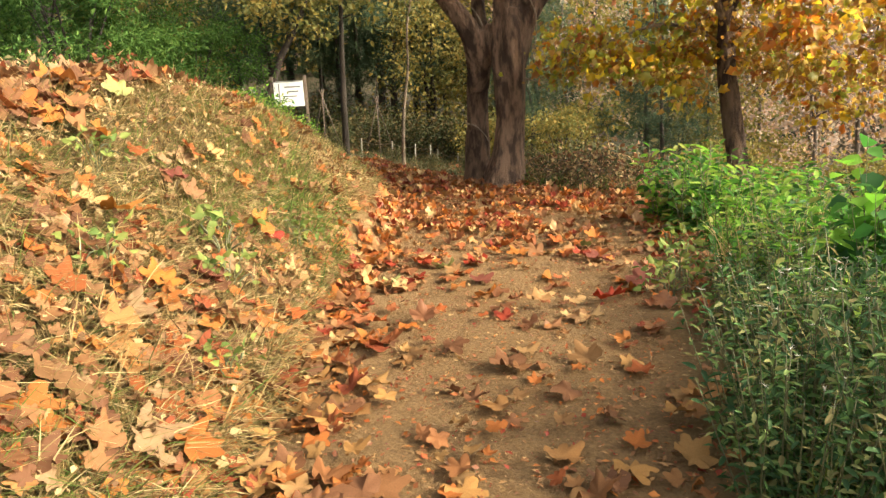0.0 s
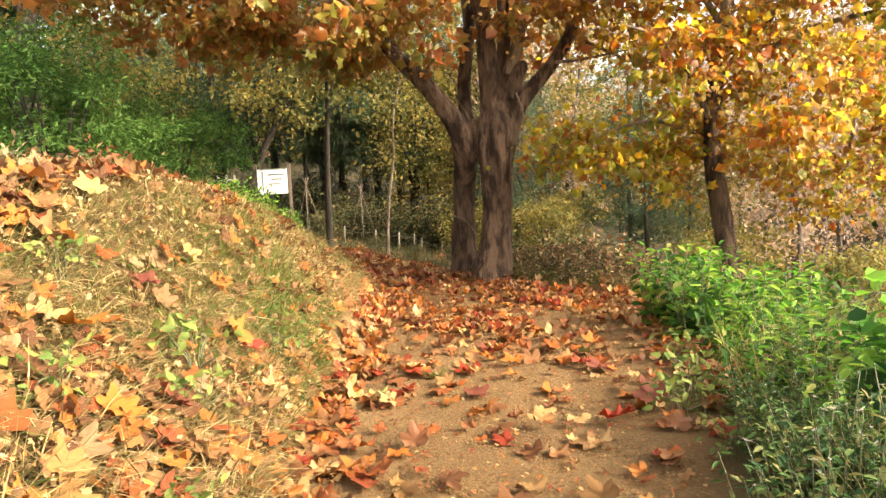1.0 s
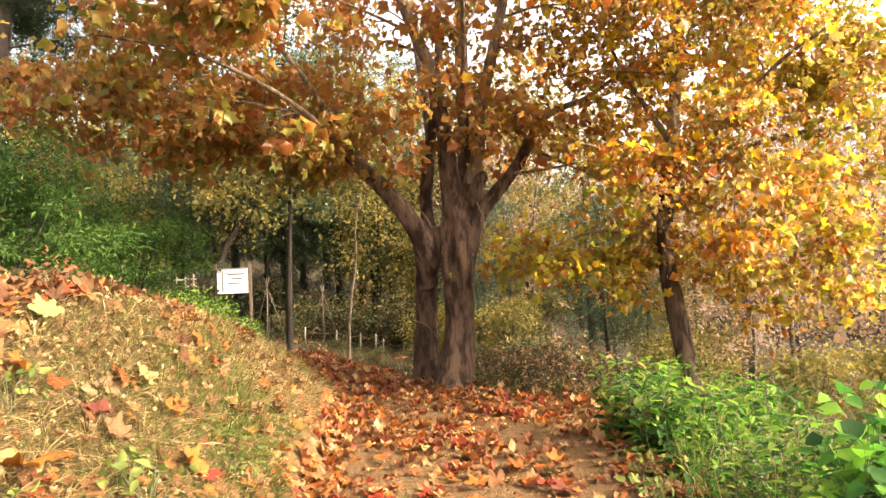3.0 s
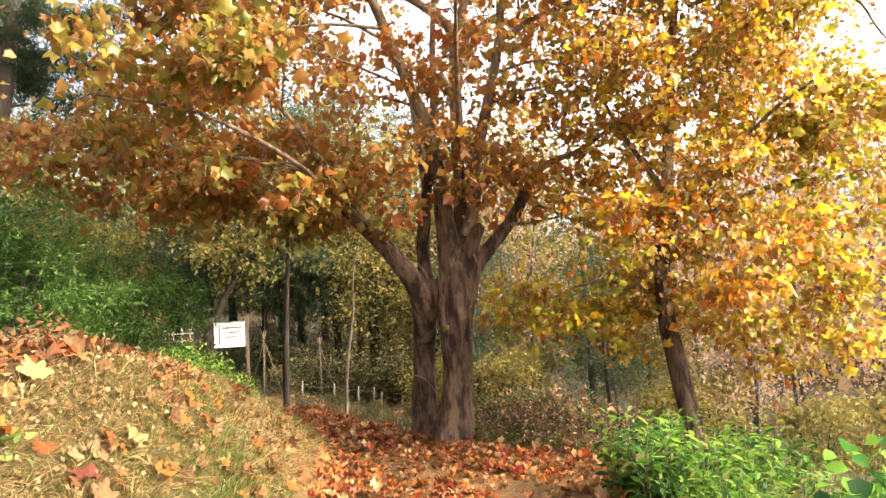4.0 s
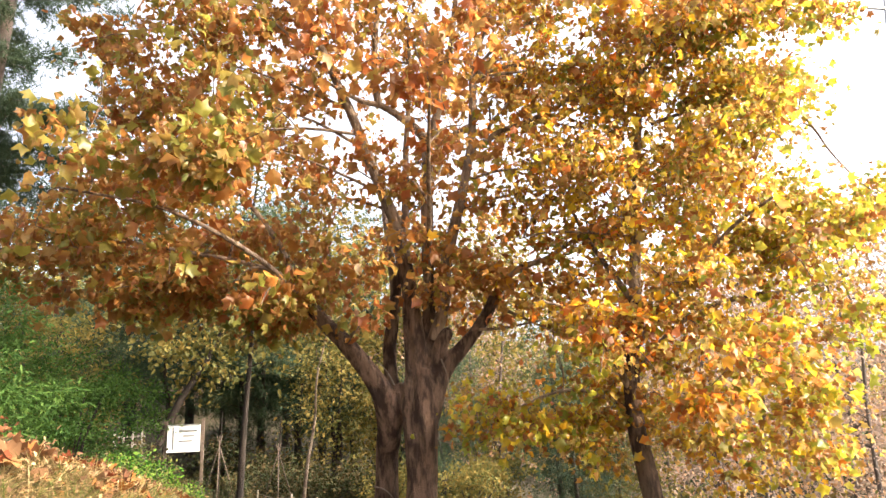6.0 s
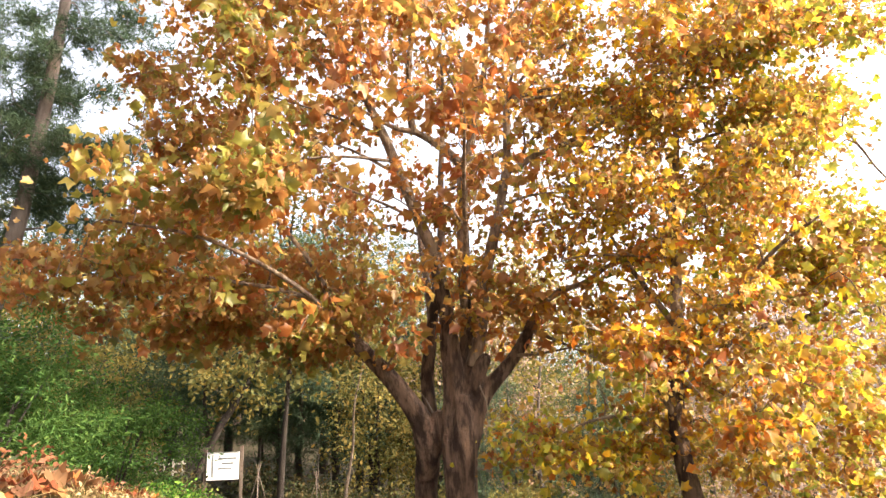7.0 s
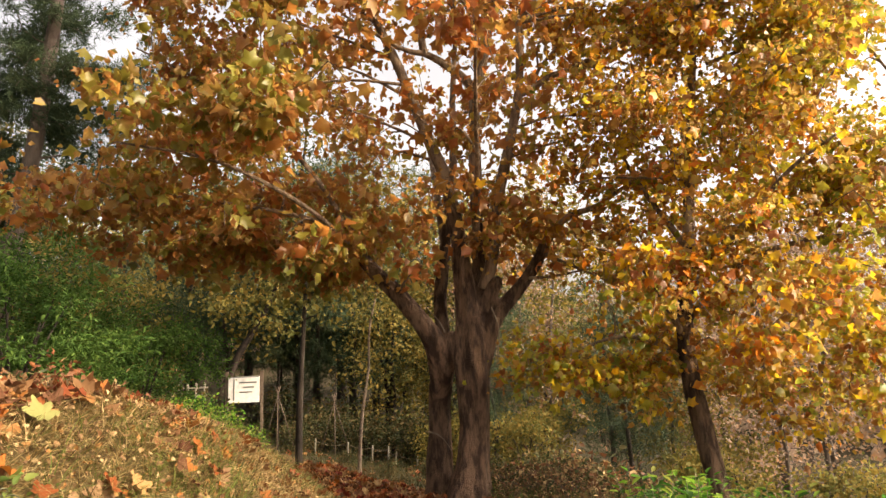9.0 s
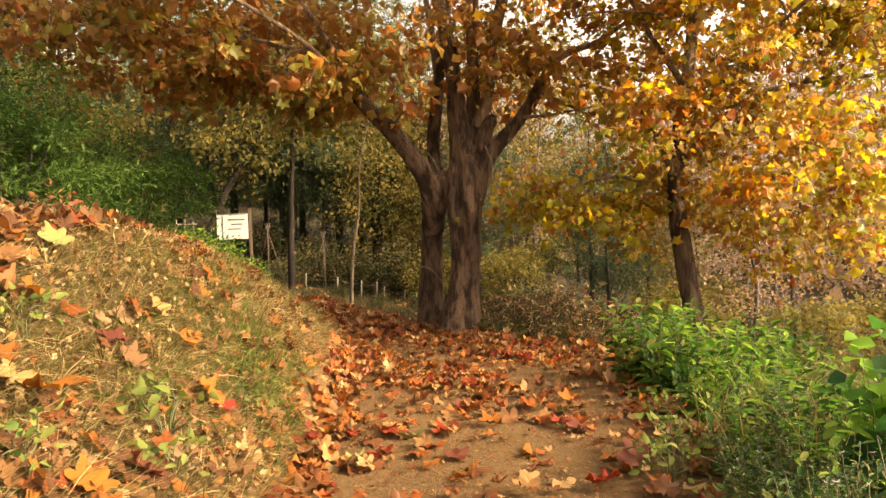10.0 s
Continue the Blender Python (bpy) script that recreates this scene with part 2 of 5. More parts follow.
M_PETAL = leaf_material("white_petal", [(0.62, 0.58, 0.50), (0.76, 0.73, 0.66)], 0.3)
M_BARK = bark_material("plane_bark", (0.016, 0.009, 0.006), (0.040, 0.022, 0.014), (0.20, 0.125, 0.08), 8, 0.9, 0.14)
M_LIMB = bark_material("plane_limb_bark", (0.028, 0.018, 0.012), (0.105, 0.068, 0.043), (0.36, 0.26, 0.17), 9, 0.6)
M_PINEBARK = bark_material("pine_bark", (0.05, 0.036, 0.028), (0.10, 0.078, 0.062), (0.18, 0.145, 0.115), 9, 0.3)
M_DARKBARK = bark_material("dark_bark", (0.014, 0.011, 0.009), (0.034, 0.026, 0.02), (0.07, 0.054, 0.042), 12, 0.3)
M_PALEBARK = bark_material("pale_bark", (0.05, 0.034, 0.025), (0.15, 0.11, 0.08), (0.36, 0.29, 0.21), 14, 0.45)
M_STEM = plain_material("green_stem", (0.05, 0.06, 0.022), (0.12, 0.11, 0.045), 30, 0.6)
M_WHITEPAINT = plain_material("white_paint", (0.68, 0.67, 0.63), (0.80, 0.79, 0.76), 14, 0.5)
M_INK = plain_material("grey_print", (0.10, 0.11, 0.10), (0.22, 0.23, 0.21), 20, 0.6)
M_POST = plain_material("weathered_wood", (0.07, 0.05, 0.035), (0.15, 0.11, 0.08), 25, 0.85)
M_PALEPOST = plain_material("pale_wood", (0.28, 0.25, 0.20), (0.40, 0.37, 0.31), 25, 0.8)
M_ROPE = plain_material("rope_fibre", (0.16, 0.13, 0.09), (0.26, 0.21, 0.15), 60, 0.9)
M_METAL = plain_material("weathered_metal", (0.22, 0.225, 0.23), (0.32, 0.325, 0.33), 30, 0.5)
M_SOIL = ground_material()

# ---- mesh tools ----
rng = np.random.default_rng(7)


class Builder:
    """Gathers pieces of geometry into one mesh."""

    def __init__(self):
        self.v, self.f, self.m, self.n = [], [], [], 0

    def add(self, verts, faces, mat=0):
        self.v.append(np.asarray(verts, float))
        self.f.extend([tuple(int(i) + self.n for i in f) for f in faces])
        self.m.extend([mat] * len(faces))
        self.n += len(verts)

    def mesh(self, name, mats, smooth=False):
        me = bpy.data.meshes.new(name)
        me.from_pydata(np.concatenate(self.v).tolist(), [], self.f)
        for m in mats:
            me.materials.append(m)
        if len(mats) > 1:
            me.polygons.foreach_set("material_index", self.m)
        if smooth:
            me.polygons.foreach_set("use_smooth", [True] * len(self.f))
        me.update()
        return me


def empty(name, at=(0, 0, 0)):
    ob = new(name)
    ob.location = at
    ob.empty_display_size = 0.2
    return ob


def part(name, me, parent, label="", kind=""):
    """Links a mesh that is given in the world's metres under its thing."""
    ob = new(name, me)
    ob.parent = parent
    p, up = Vector(), parent
    while up:
        p += up.location
        up = up.parent
    me.transform(Matrix.Translation(-p))
    return tagged(ob, label=label, kind=kind)


def tube(b, pts, radii, sides=8, mat=0, lumps=0.0, cap=True):
    pts = np.asarray(pts, float)
    n = len(pts)
    tang = np.gradient(pts, axis=0)
    tang /= np.linalg.norm(tang, axis=1)[:, None] + 1e-9
    ref = np.array([0.0, 1.0, 0.0]) if abs(tang[0][1]) < 0.8 else np.array([1.0, 0, 0])
    out, ang = [], np.linspace(0, 2 * np.pi, sides, endpoint=False)
    for i in range(n):
        u = np.cross(tang[i], ref)
        u /= np.linalg.norm(u)
        w = np.cross(tang[i], u)
        ref = np.cross(u, tang[i])
        rr = np.full(sides, radii[i])
        if lumps:
            for k, a in enumerate(ang):
                q = Vector((math.cos(a) * 1.6, math.sin(a) * 1.6, pts[i][2] * 0.7 + pts[i][0]))
                rr[k] *= 1 + lumps * noise.noise(q) + 0.35 * lumps * noise.noise(q * 3.1)
                if sides > 20:
                    w2 = Vector((math.cos(a) * 5, math.sin(a) * 5, pts[i][2] * 1.6 + pts[i][0] * 9))
                    rr[k] *= 1 + 0.035 * (0.5 - abs(noise.noise(w2)) * 2) + 0.018 * noise.noise(w2 * 3)
        out.append(pts[i] + rr[:, None] * (np.cos(ang)[:, None] * u + np.sin(ang)[:, None] * w))
    faces = [(i * sides + k, i * sides + (k + 1) % sides, (i + 1) * sides + (k + 1) % sides, (i + 1) * sides + k)
             for i in range(n - 1) for k in range(sides)]
    if cap:
        faces += [tuple(range(sides))[::-1], tuple((n - 1) * sides + k for k in range(sides))]
    b.add(np.concatenate(out), faces, mat)


def smooth_line(pts, steps=4):
    """A Catmull-Rom line through the points."""
    p = np.asarray(pts, float)
    p = np.vstack([2 * p[0] - p[1], p, 2 * p[-1] - p[-2]])
    out = []
    for i in range(1, len(p) - 2):
        for s in np.linspace(0, 1, steps, endpoint=False):
            a, b, c, d = p[i - 1], p[i], p[i + 1], p[i + 2]
            out.append(0.5 * (2 * b + (c - a) * s + (2 * a - 5 * b + 4 * c - d) * s * s + (3 * b - a - 3 * c + d) * s ** 3))
    out.append(p[-2])
    return np.array(out)


def box(b, lo, hi, mat=0, bevel=0.0):
    (x0, y0, z0), (x1, y1, z1) = lo, hi
    bm = bmesh.new()
    bmesh.ops.create_cube(bm, size=1)
    for v in bm.verts:
        v.co = ((x0 + x1) / 2 + v.co.x * (x1 - x0), (y0 + y1) / 2 + v.co.y * (y1 - y0), (z0 + z1) / 2 + v.co.z * (z1 - z0))
    if bevel:
        bmesh.ops.bevel(bm, geom=bm.edges[:], offset=bevel, segments=2, affect="EDGES")
    bm.verts.index_update()
    b.add([v.co[:] for v in bm.verts], [[v.index for v in f.verts] for f in bm.faces], mat)
    bm.free()


# leaf shapes: points in a unit leaf, x along the blade from the stalk, y across, z out of the blade

def lobed_leaf(teeth=0, cup=0.25, wave=0.06, fold=0.0, crumple=0.0, seed=1):
    """A five-lobed plane leaf as a fan round its middle."""
    pol = [(180, 0.30), (146, 0.36), (116, 0.52), (96, 0.42), (76, 0.47), (54, 0.64), (38, 0.48), (20, 0.52), (0, 0.74)]
    if not teeth and not crumple:
        pol = [(180, 0.28), (120, 0.54), (92, 0.40), (54, 0.66), (29, 0.43), (0, 0.78)]
    if crumple:
        pol = [(180, 0.26), (148, 0.42), (118, 0.58), (98, 0.42), (78, 0.48), (54, 0.70), (36, 0.46), (18, 0.53), (0, 0.78)]
    pol = pol + [(-a, r) for a, r in pol[-2:0:-1]]
    jit = np.random.default_rng(seed)
    if teeth:
        fine = []
        for (a, r), (a2, r2) in zip(pol, pol[1:] + pol[:1]):
            if a2 > a:
                a2 -= 360
            fine += [(a, r), ((a + a2) / 2, (r + r2) / 2 * (1.0 + teeth * (1 if r2 > r else 0.4)))]
        pol = fine
    vs = [(0.38, 0, -0.03)]
    for a, r in pol:
        x, y = 0.38 + r * math.cos(radians(a)), r * math.sin(radians(a))
        z = cup * r * r + wave * math.sin(3 * radians(a) + 1) + fold * abs(y) + crumple * jit.normal()
        vs.append((x, y, z))
    n = len(pol)
    return np.array(vs), [(0, 1 + (k + 1) % n, 1 + k) for k in range(n)]


def rolled(shape, across=2.0, along=0.6):
    """The same leaf dried: its sides curl up round the midrib and its tip bends."""
    v, f = shape
    x, y, z = v[:, 0], v[:, 1], v[:, 2]
    w = np.sin(y * across) / across
    h = z * 0.6 + (1 - np.cos(y * across)) / abs(across) * np.sign(across)
    a = along * x
    return np.stack([np.sin(a) / along + h * np.sin(-a), w, (1 - np.cos(a)) / along + h * np.cos(a)], 1), f


def oval_leaf(width=0.5, fold=0.12, droop=0.2):
    vs = [(0, 0, 0), (0.3, width * 0.5, fold), (0.3, 0, 0), (0.3, -width * 0.5, fold), (0.68, width * 0.38, fold - droop * 0.5),
          (0.68, 0, -droop * 0.5), (0.68, -width * 0.38, fold - droop * 0.5), (1, 0, -droop)]
    fs = [(0, 2, 1), (0, 3, 2), (1, 2, 5, 4), (2, 3, 6, 5), (4, 5, 7), (5, 6, 7)]
    return np.array(vs), fs


def diamond_leaf():
    """A small pointed leaf folded along its midrib."""
    return np.array([(0, 0, 0), (0.45, 0.34, 0.1), (1, 0, -0.05), (0.45, -0.34, 0.1)]), [(0, 2, 1), (0, 3, 2)]


def plain_leaf(width=0.55, fold=0.1, droop=0.2):
    """An oval leaf in two halves, folded along its midrib."""
    return np.array([(0, 0, 0), (0.25, width * 0.42, fold), (0.68, width * 0.42, fold - droop * 0.5), (1, 0, -droop), (0.68, -width * 0.42, fold - droop * 0.5), (0.25, -width * 0.42, fold)]), [(0, 3, 2, 1), (0, 5, 4, 3)]


def blade_shape(bend=0.35):
    return np.array([(0, 0.5, 0), (0, -0.5, 0), (0.55, 0.38, bend * 0.3), (0.55, -0.38, bend * 0.3), (1, 0, bend)]), [(0, 1, 3, 2), (2, 3, 4)]


def needle_tuft(n=9, seed=3):
    r = np.random.default_rng(seed)
    vs, fs = [], []
    for k in range(n):
        d = r.normal(size=3) + np.array([0.9, 0, 0])
        d /= np.linalg.norm(d)
        s = np.cross(d, r.normal(size=3))
        s = s / np.linalg.norm(s) * 0.035
        vs += [tuple(s), tuple(-s), tuple(d)]
        fs.append((3 * k, 3 * k + 1, 3 * k + 2))
    return np.array(vs), fs


def frames_from(d, up_jit):
    """Rotation matrices whose x axis is d and whose z axis is near up_jit."""
    x = d / (np.linalg.norm(d, axis=1)[:, None] + 1e-9)
    y = np.cross(up_jit, x)
    y /= np.linalg.norm(y, axis=1)[:, None] + 1e-9
    z = np.cross(x, y)
    return np.stack([x, y, z], axis=2)


def scatter_mesh(name, shapes, pos, rot, size, mats, mat_index=None, pick=None, wide=None):
    """One mesh of many copies of small shapes. wide scales the shape across."""
    n = len(pos)
    pick = rng.integers(0, len(shapes), n) if pick is None else pick
    vs, loops, starts, totals, mi, base, ls = [], [], [], [], [], 0, 0
    for s, (sv, sf) in enumerate(shapes):
        ids = np.nonzero(pick == s)[0]
        if not len(ids):
            continue
        sc = np.ones((len(ids), 1, 3)) * size[ids][:, None, None]
        if wide is not None:
            sc[:, :, 1] = wide[ids][:, None]
        local = sv[None] * sc
        w = np.einsum("nij,nkj->nki", rot[ids], local) + pos[ids][:, None]
        vs.append(w.reshape(-1, 3))
        flat = np.concatenate([np.array(f) for f in sf])
        lens = np.array([len(f) for f in sf])
        off = base + np.arange(len(ids)) * len(sv)
        loops.append((flat[None] + off[:, None]).ravel())
        tot = np.tile(lens, len(ids))
        totals.append(tot)
        starts.append(ls + np.concatenate([[0], np.cumsum(tot)[:-1]]))
        if mat_index is not None:
            mi.append(np.repeat(mat_index[ids], len(sf)))
        base += len(ids) * len(sv)
        ls += tot.sum()
    vs, loops, starts, totals = map(np.concatenate, (vs, loops, starts, totals))
    me = bpy.data.meshes.new(name)
    me.vertices.add(len(vs))
    me.vertices.foreach_set("co", vs.ravel())
    me.loops.add(len(loops))
    me.loops.foreach_set("vertex_index", loops.astype(np.int32))
    me.polygons.add(len(starts))
    me.polygons.foreach_set("loop_start", starts.astype(np.int32))
    for m in mats:
        me.materials.append(m)
    if mat_index is not None:
        me.polygons.foreach_set("material_index", np.concatenate(mi).astype(np.int32))
    me.update(calc_edges=True)
    me.validate()
    return me


LEAF_A, LEAF_B = lobed_leaf(0, 0.4, 0.12, 0.2), lobed_leaf(0, -0.5, 0.16, -0.3)
DRY_A, DRY_B, DRY_C = lobed_leaf(0.12, 0.2, 0.09, 0.0, 0.05, 1), lobed_leaf(0.1, 0.4, 0.14, 0.05, 0.06, 2), lobed_leaf(0.12, -0.35, 0.12, 0.05, 0.05, 3)
HALF_A, HALF_B = rolled(LEAF_A, 1.9, 0.9), rolled(LEAF_A, -2.2, -1.1)
TIGHT_A, TIGHT_B = rolled(LEAF_A, 4.2, 1.3), rolled(LEAF_B, -4.6, -0.8)
CROWN_SHAPES = [LEAF_A, LEAF_B, HALF_A, HALF_B, TIGHT_A, TIGHT_B]
CURL_A, CURL_B, CURL_C = lobed_leaf(0, 0.25, 0.14, 0.0, 0.07, 4), rolled(lobed_leaf(0, 0.35, 0.14, 0.05, 0.07, 5), 2.6, 0.8), rolled(lobed_leaf(0, -0.2, 0.12, 0.1, 0.06, 6), -2.2, -0.9)

# ---- the lie of the land ----


def step(a, b, x):
    t = np.clip((x - a) / (b - a), 0, 1)
    return t * t * (3 - 2 * t)


def path_left(y):
    return -0.82 - 0.20 * np.maximum(0, y - 8) - 0.05 * np.maximum(0, y - 12) ** 2


def path_right(y):
    near = np.interp(y, [-3, 1, 2.2, 3, 4.2, 5.2, 7.5, 20], [0.35, 0.6, 0.84, 1.14, 1.66, 1.9, 2.22, 4.0])
    return np.where(y < 7.5, near, np.maximum(near - 1.1 * np.maximum(0, y - 7.2), path_left(y) + np.clip(1.4 - 0.36 * (y - 9.4), 0.3, 2.0)))


def land(x, y):
    x, y = np.asarray(x, float), np.asarray(y, float)
    d = path_left(np.clip(y, -3, 16)) + 0.24 * step(4.4, 5.8, y) * (1 - step(8, 10, y)) - x
    k, d = 5.0, np.maximum(d, -2)
    slope = 0.78 + 0.42 * step(3.3, 5.2, y)
    bank = -np.log(np.exp(-k * slope * d) + np.exp(-k * (1.44 - 0.04 * np.minimum(d, 8)))) / k
    bank = np.maximum(bank, 0) * (1 - 0.85 * step(4.4, 12, y))
    e = np.maximum(0, x - 2.0)
    right = -3.0 * (1 - np.exp(-0.085 * e)) * (1 - step(60, 120, x))
    back = -0.12 * np.clip(x - path_right(np.clip(y, -3, 16)), 0, 5) * step(9.3, 10.8, y) * (1 - 0.5 * step(18, 30, y))
    rise = 0.10 * np.clip(y - 18, 0, 30) * (1 - step(-4, 10, x))
    r = np.hypot(x, y)
    hills = 15 * step(45, 150, r) * (0.75 + 0.25 * np.sin(np.arctan2(x, y) * 5 + 1)) * step(-80, 20, y)
    dip = -0.09 * step(5.5, 8.3, y) * step(-1.3, -0.5, x)
    return bank + right + back + rise + hills + dip


def land_rough(x, y):
    h = land(x, y)
    flat = np.array([noise.noise(Vector((a * 1.7, b * 1.7, 0))) * 0.035 + noise.noise(Vector((a * 6, b * 6, 3))) * 0.012 for a, b in zip(np.ravel(x), np.ravel(y))])
    return h + flat.reshape(np.shape(h))


def spaced(lo, hi, fine, far):
    core = np.arange(lo, hi + 1e-6, fine)
    a, s = [], fine
    p = hi
    while p < far:
        s *= 1.22
        p += s
        a.append(p)
    q, s, c = lo, fine, []
    while q > -far:
        s *= 1.22
        q -= s
        c.append(q)
    return np.concatenate([c[::-1], core, a])


gx, gy = spaced(-5, 5, 0.07, 900), spaced(0.5, 13, 0.08, 900)
GX, GY = np.meshgrid(gx, gy)
GZ = land_rough(GX, GY)
nx, ny = len(gx), len(gy)
ground_mesh = bpy.data.meshes.new("ground")
idx = np.arange(nx * ny).reshape(ny, nx)
quads = np.stack([idx[:-1, :-1], idx[:-1, 1:], idx[1:, 1:], idx[1:, :-1]], axis=-1).reshape(-1, 4)
ground_mesh.from_pydata(np.stack([GX, GY, GZ], -1).reshape(-1, 3).tolist(), [], quads.tolist())
on_path = step(-0.12, 0.18, GX - path_left(GY)) * step(-0.15, 0.15, path_right(GY) - GX) * (1 - step(15, 18, GY))
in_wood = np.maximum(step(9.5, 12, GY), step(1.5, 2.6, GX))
for key, val in (("path", on_path), ("wood", in_wood)):
    ground_mesh.attributes.new(key, "FLOAT", "POINT").data.foreach_set("value", val.ravel())
ground_mesh.polygons.foreach_set("use_smooth", [True] * len(quads))
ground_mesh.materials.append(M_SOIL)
ground = tagged(new("ground", ground_mesh), "bare sandy earth path below a grassy bank, strewn with leaves", "ground", kind="structure")

# ---- trees ----


def grow(skeleton, targets, b, r_tip=0.006, r_max=0.05, sides=5, sag=0.12, seed=1, up=0.25):
    """Branches from the nearest part of a skeleton out to each target. Returns the twig lines."""
    r = np.random.default_rng(seed)
    nodes = [np.array(p[:3]) for p in skeleton]
    rad = [p[3] for p in skeleton]
    root = np.mean(nodes, axis=0)
    order = np.argsort([min(np.linalg.norm(np.array(nodes) - t, axis=1)) for t in targets])
    lines = []
    for i in order:
        t = np.array(targets[i])
        arr = np.array(nodes)
        dist = np.linalg.norm(arr - t, axis=1) + 1.1 * np.maximum(0, arr[:, 2] - t[2])
        j = int(np.argmin(dist))
        a = nodes[j]
        ln = np.linalg.norm(t - a)
        if ln < 0.05:
            continue
        m1 = a + (t - a) * 0.35 + np.array([0, 0, up * ln * 0.5]) + r.normal(size=3) * 0.07 * ln
        m2 = a + (t - a) * 0.72 + np.array([0, 0, up * ln * 0.5]) + r.normal(size=3) * 0.07 * ln
        pts = smooth_line([a, m1, m2, t - np.array([0, 0, sag * ln])], 2)
        r0 = min(rad[j] * 0.7, r_max, 0.014 + 0.013 * ln)
        radii = np.linspace(r0, r_tip, len(pts))
        tube(b, pts, radii, sides, cap=False)
        nodes += list(pts[1:])
        rad += list(radii[1:])
        lines.append(pts)
    return lines


def leaves_on(lines, per_line, size, seed, hang=0.6, spread=0.28, from_part=0.3, clump=16.0):
    """Places, turns and sizes of leaves along twigs."""
    r = np.random.default_rng(seed)
    pos, dirs = [], []
    for ln in lines:
        n = max(2, int(per_line * r.gamma(clump, 1 / clump)))
        t = from_part + (1 - from_part) * r.random(n) ** 0.8
        f = t * (len(ln) - 1)
        i = np.minimum(f.astype(int), len(ln) - 2)
        p = ln[i] + (ln[i + 1] - ln[i]) * (f - i)[:, None]
        off = r.normal(size=(n, 3)) * spread * np.array([1, 1, 0.6])
        pos.append(p + off)
        dirs.append(off / (spread + 1e-6) * 0.6 + r.normal(size=(n, 3)) * 0.55 + np.array([0, 0, -hang]))
    pos, dirs = np.concatenate(pos), np.concatenate(dirs)
    n = len(pos)
    rot = frames_from(dirs, r.normal(size=(n, 3)) + np.array([0.0, 0, 0.5]))
    sz = size * (0.6 + 0.7 * r.random(n))
    return pos, rot, sz


def ellipsoid_points(n, centre, radii, seed, inner=0.25, keep=None):
    r = np.random.default_rng(seed)
    out = []
    while len(out) < n:
        d = r.normal(size=3)
        d /= np.linalg.norm(d)
        p = np.array(centre) + d * np.array(radii) * (inner + (1 - inner) * r.random() ** 0.5)
        if keep is None or keep(p):
            out.append(p)
    return np.array(out)


def limb(thing, name, pts, r0, r1, mat, sides=12, lumps=0.12, label="", steps=4, power=1.0):
    line = smooth_line(pts, steps)
    t = np.linspace(0, 1, len(line)) ** power
    b = Builder()
    tube(b, line, r0 + (r1 - r0) * t, sides, lumps=lumps)
    part(name, b.mesh(name, [mat], True), thing, label)
    return [(*p, r0 + (r1 - r0) * q) for p, q in zip(line, t)]


def fused(thing, name, runs, mat, label):
    """Stems and limb bases grown together into one skin. Each run is a list of (x, y, z, radius)."""
    b, sk = Builder(), []
    for run in runs:
        run = np.array(run)
        line = smooth_line(run[:, :3], 8)
        rad = np.interp(np.linspace(0, 1, len(line)), np.linspace(0, 1, len(run)), run[:, 3])
        tube(b, line, rad, 20, lumps=0.3)
        sk += [(*p, q) for p, q in zip(line, rad)]
    ob = part(name, b.mesh(name, [mat], True), thing, label)
    m = ob.modifiers.new("grown_together", "REMESH")
    m.mode, m.voxel_size, m.use_smooth_shade = "VOXEL", 0.017, True
    m = ob.modifiers.new("soft_joins", "SMOOTH")
    m.factor, m.iterations = 0.5, 4
    return sk


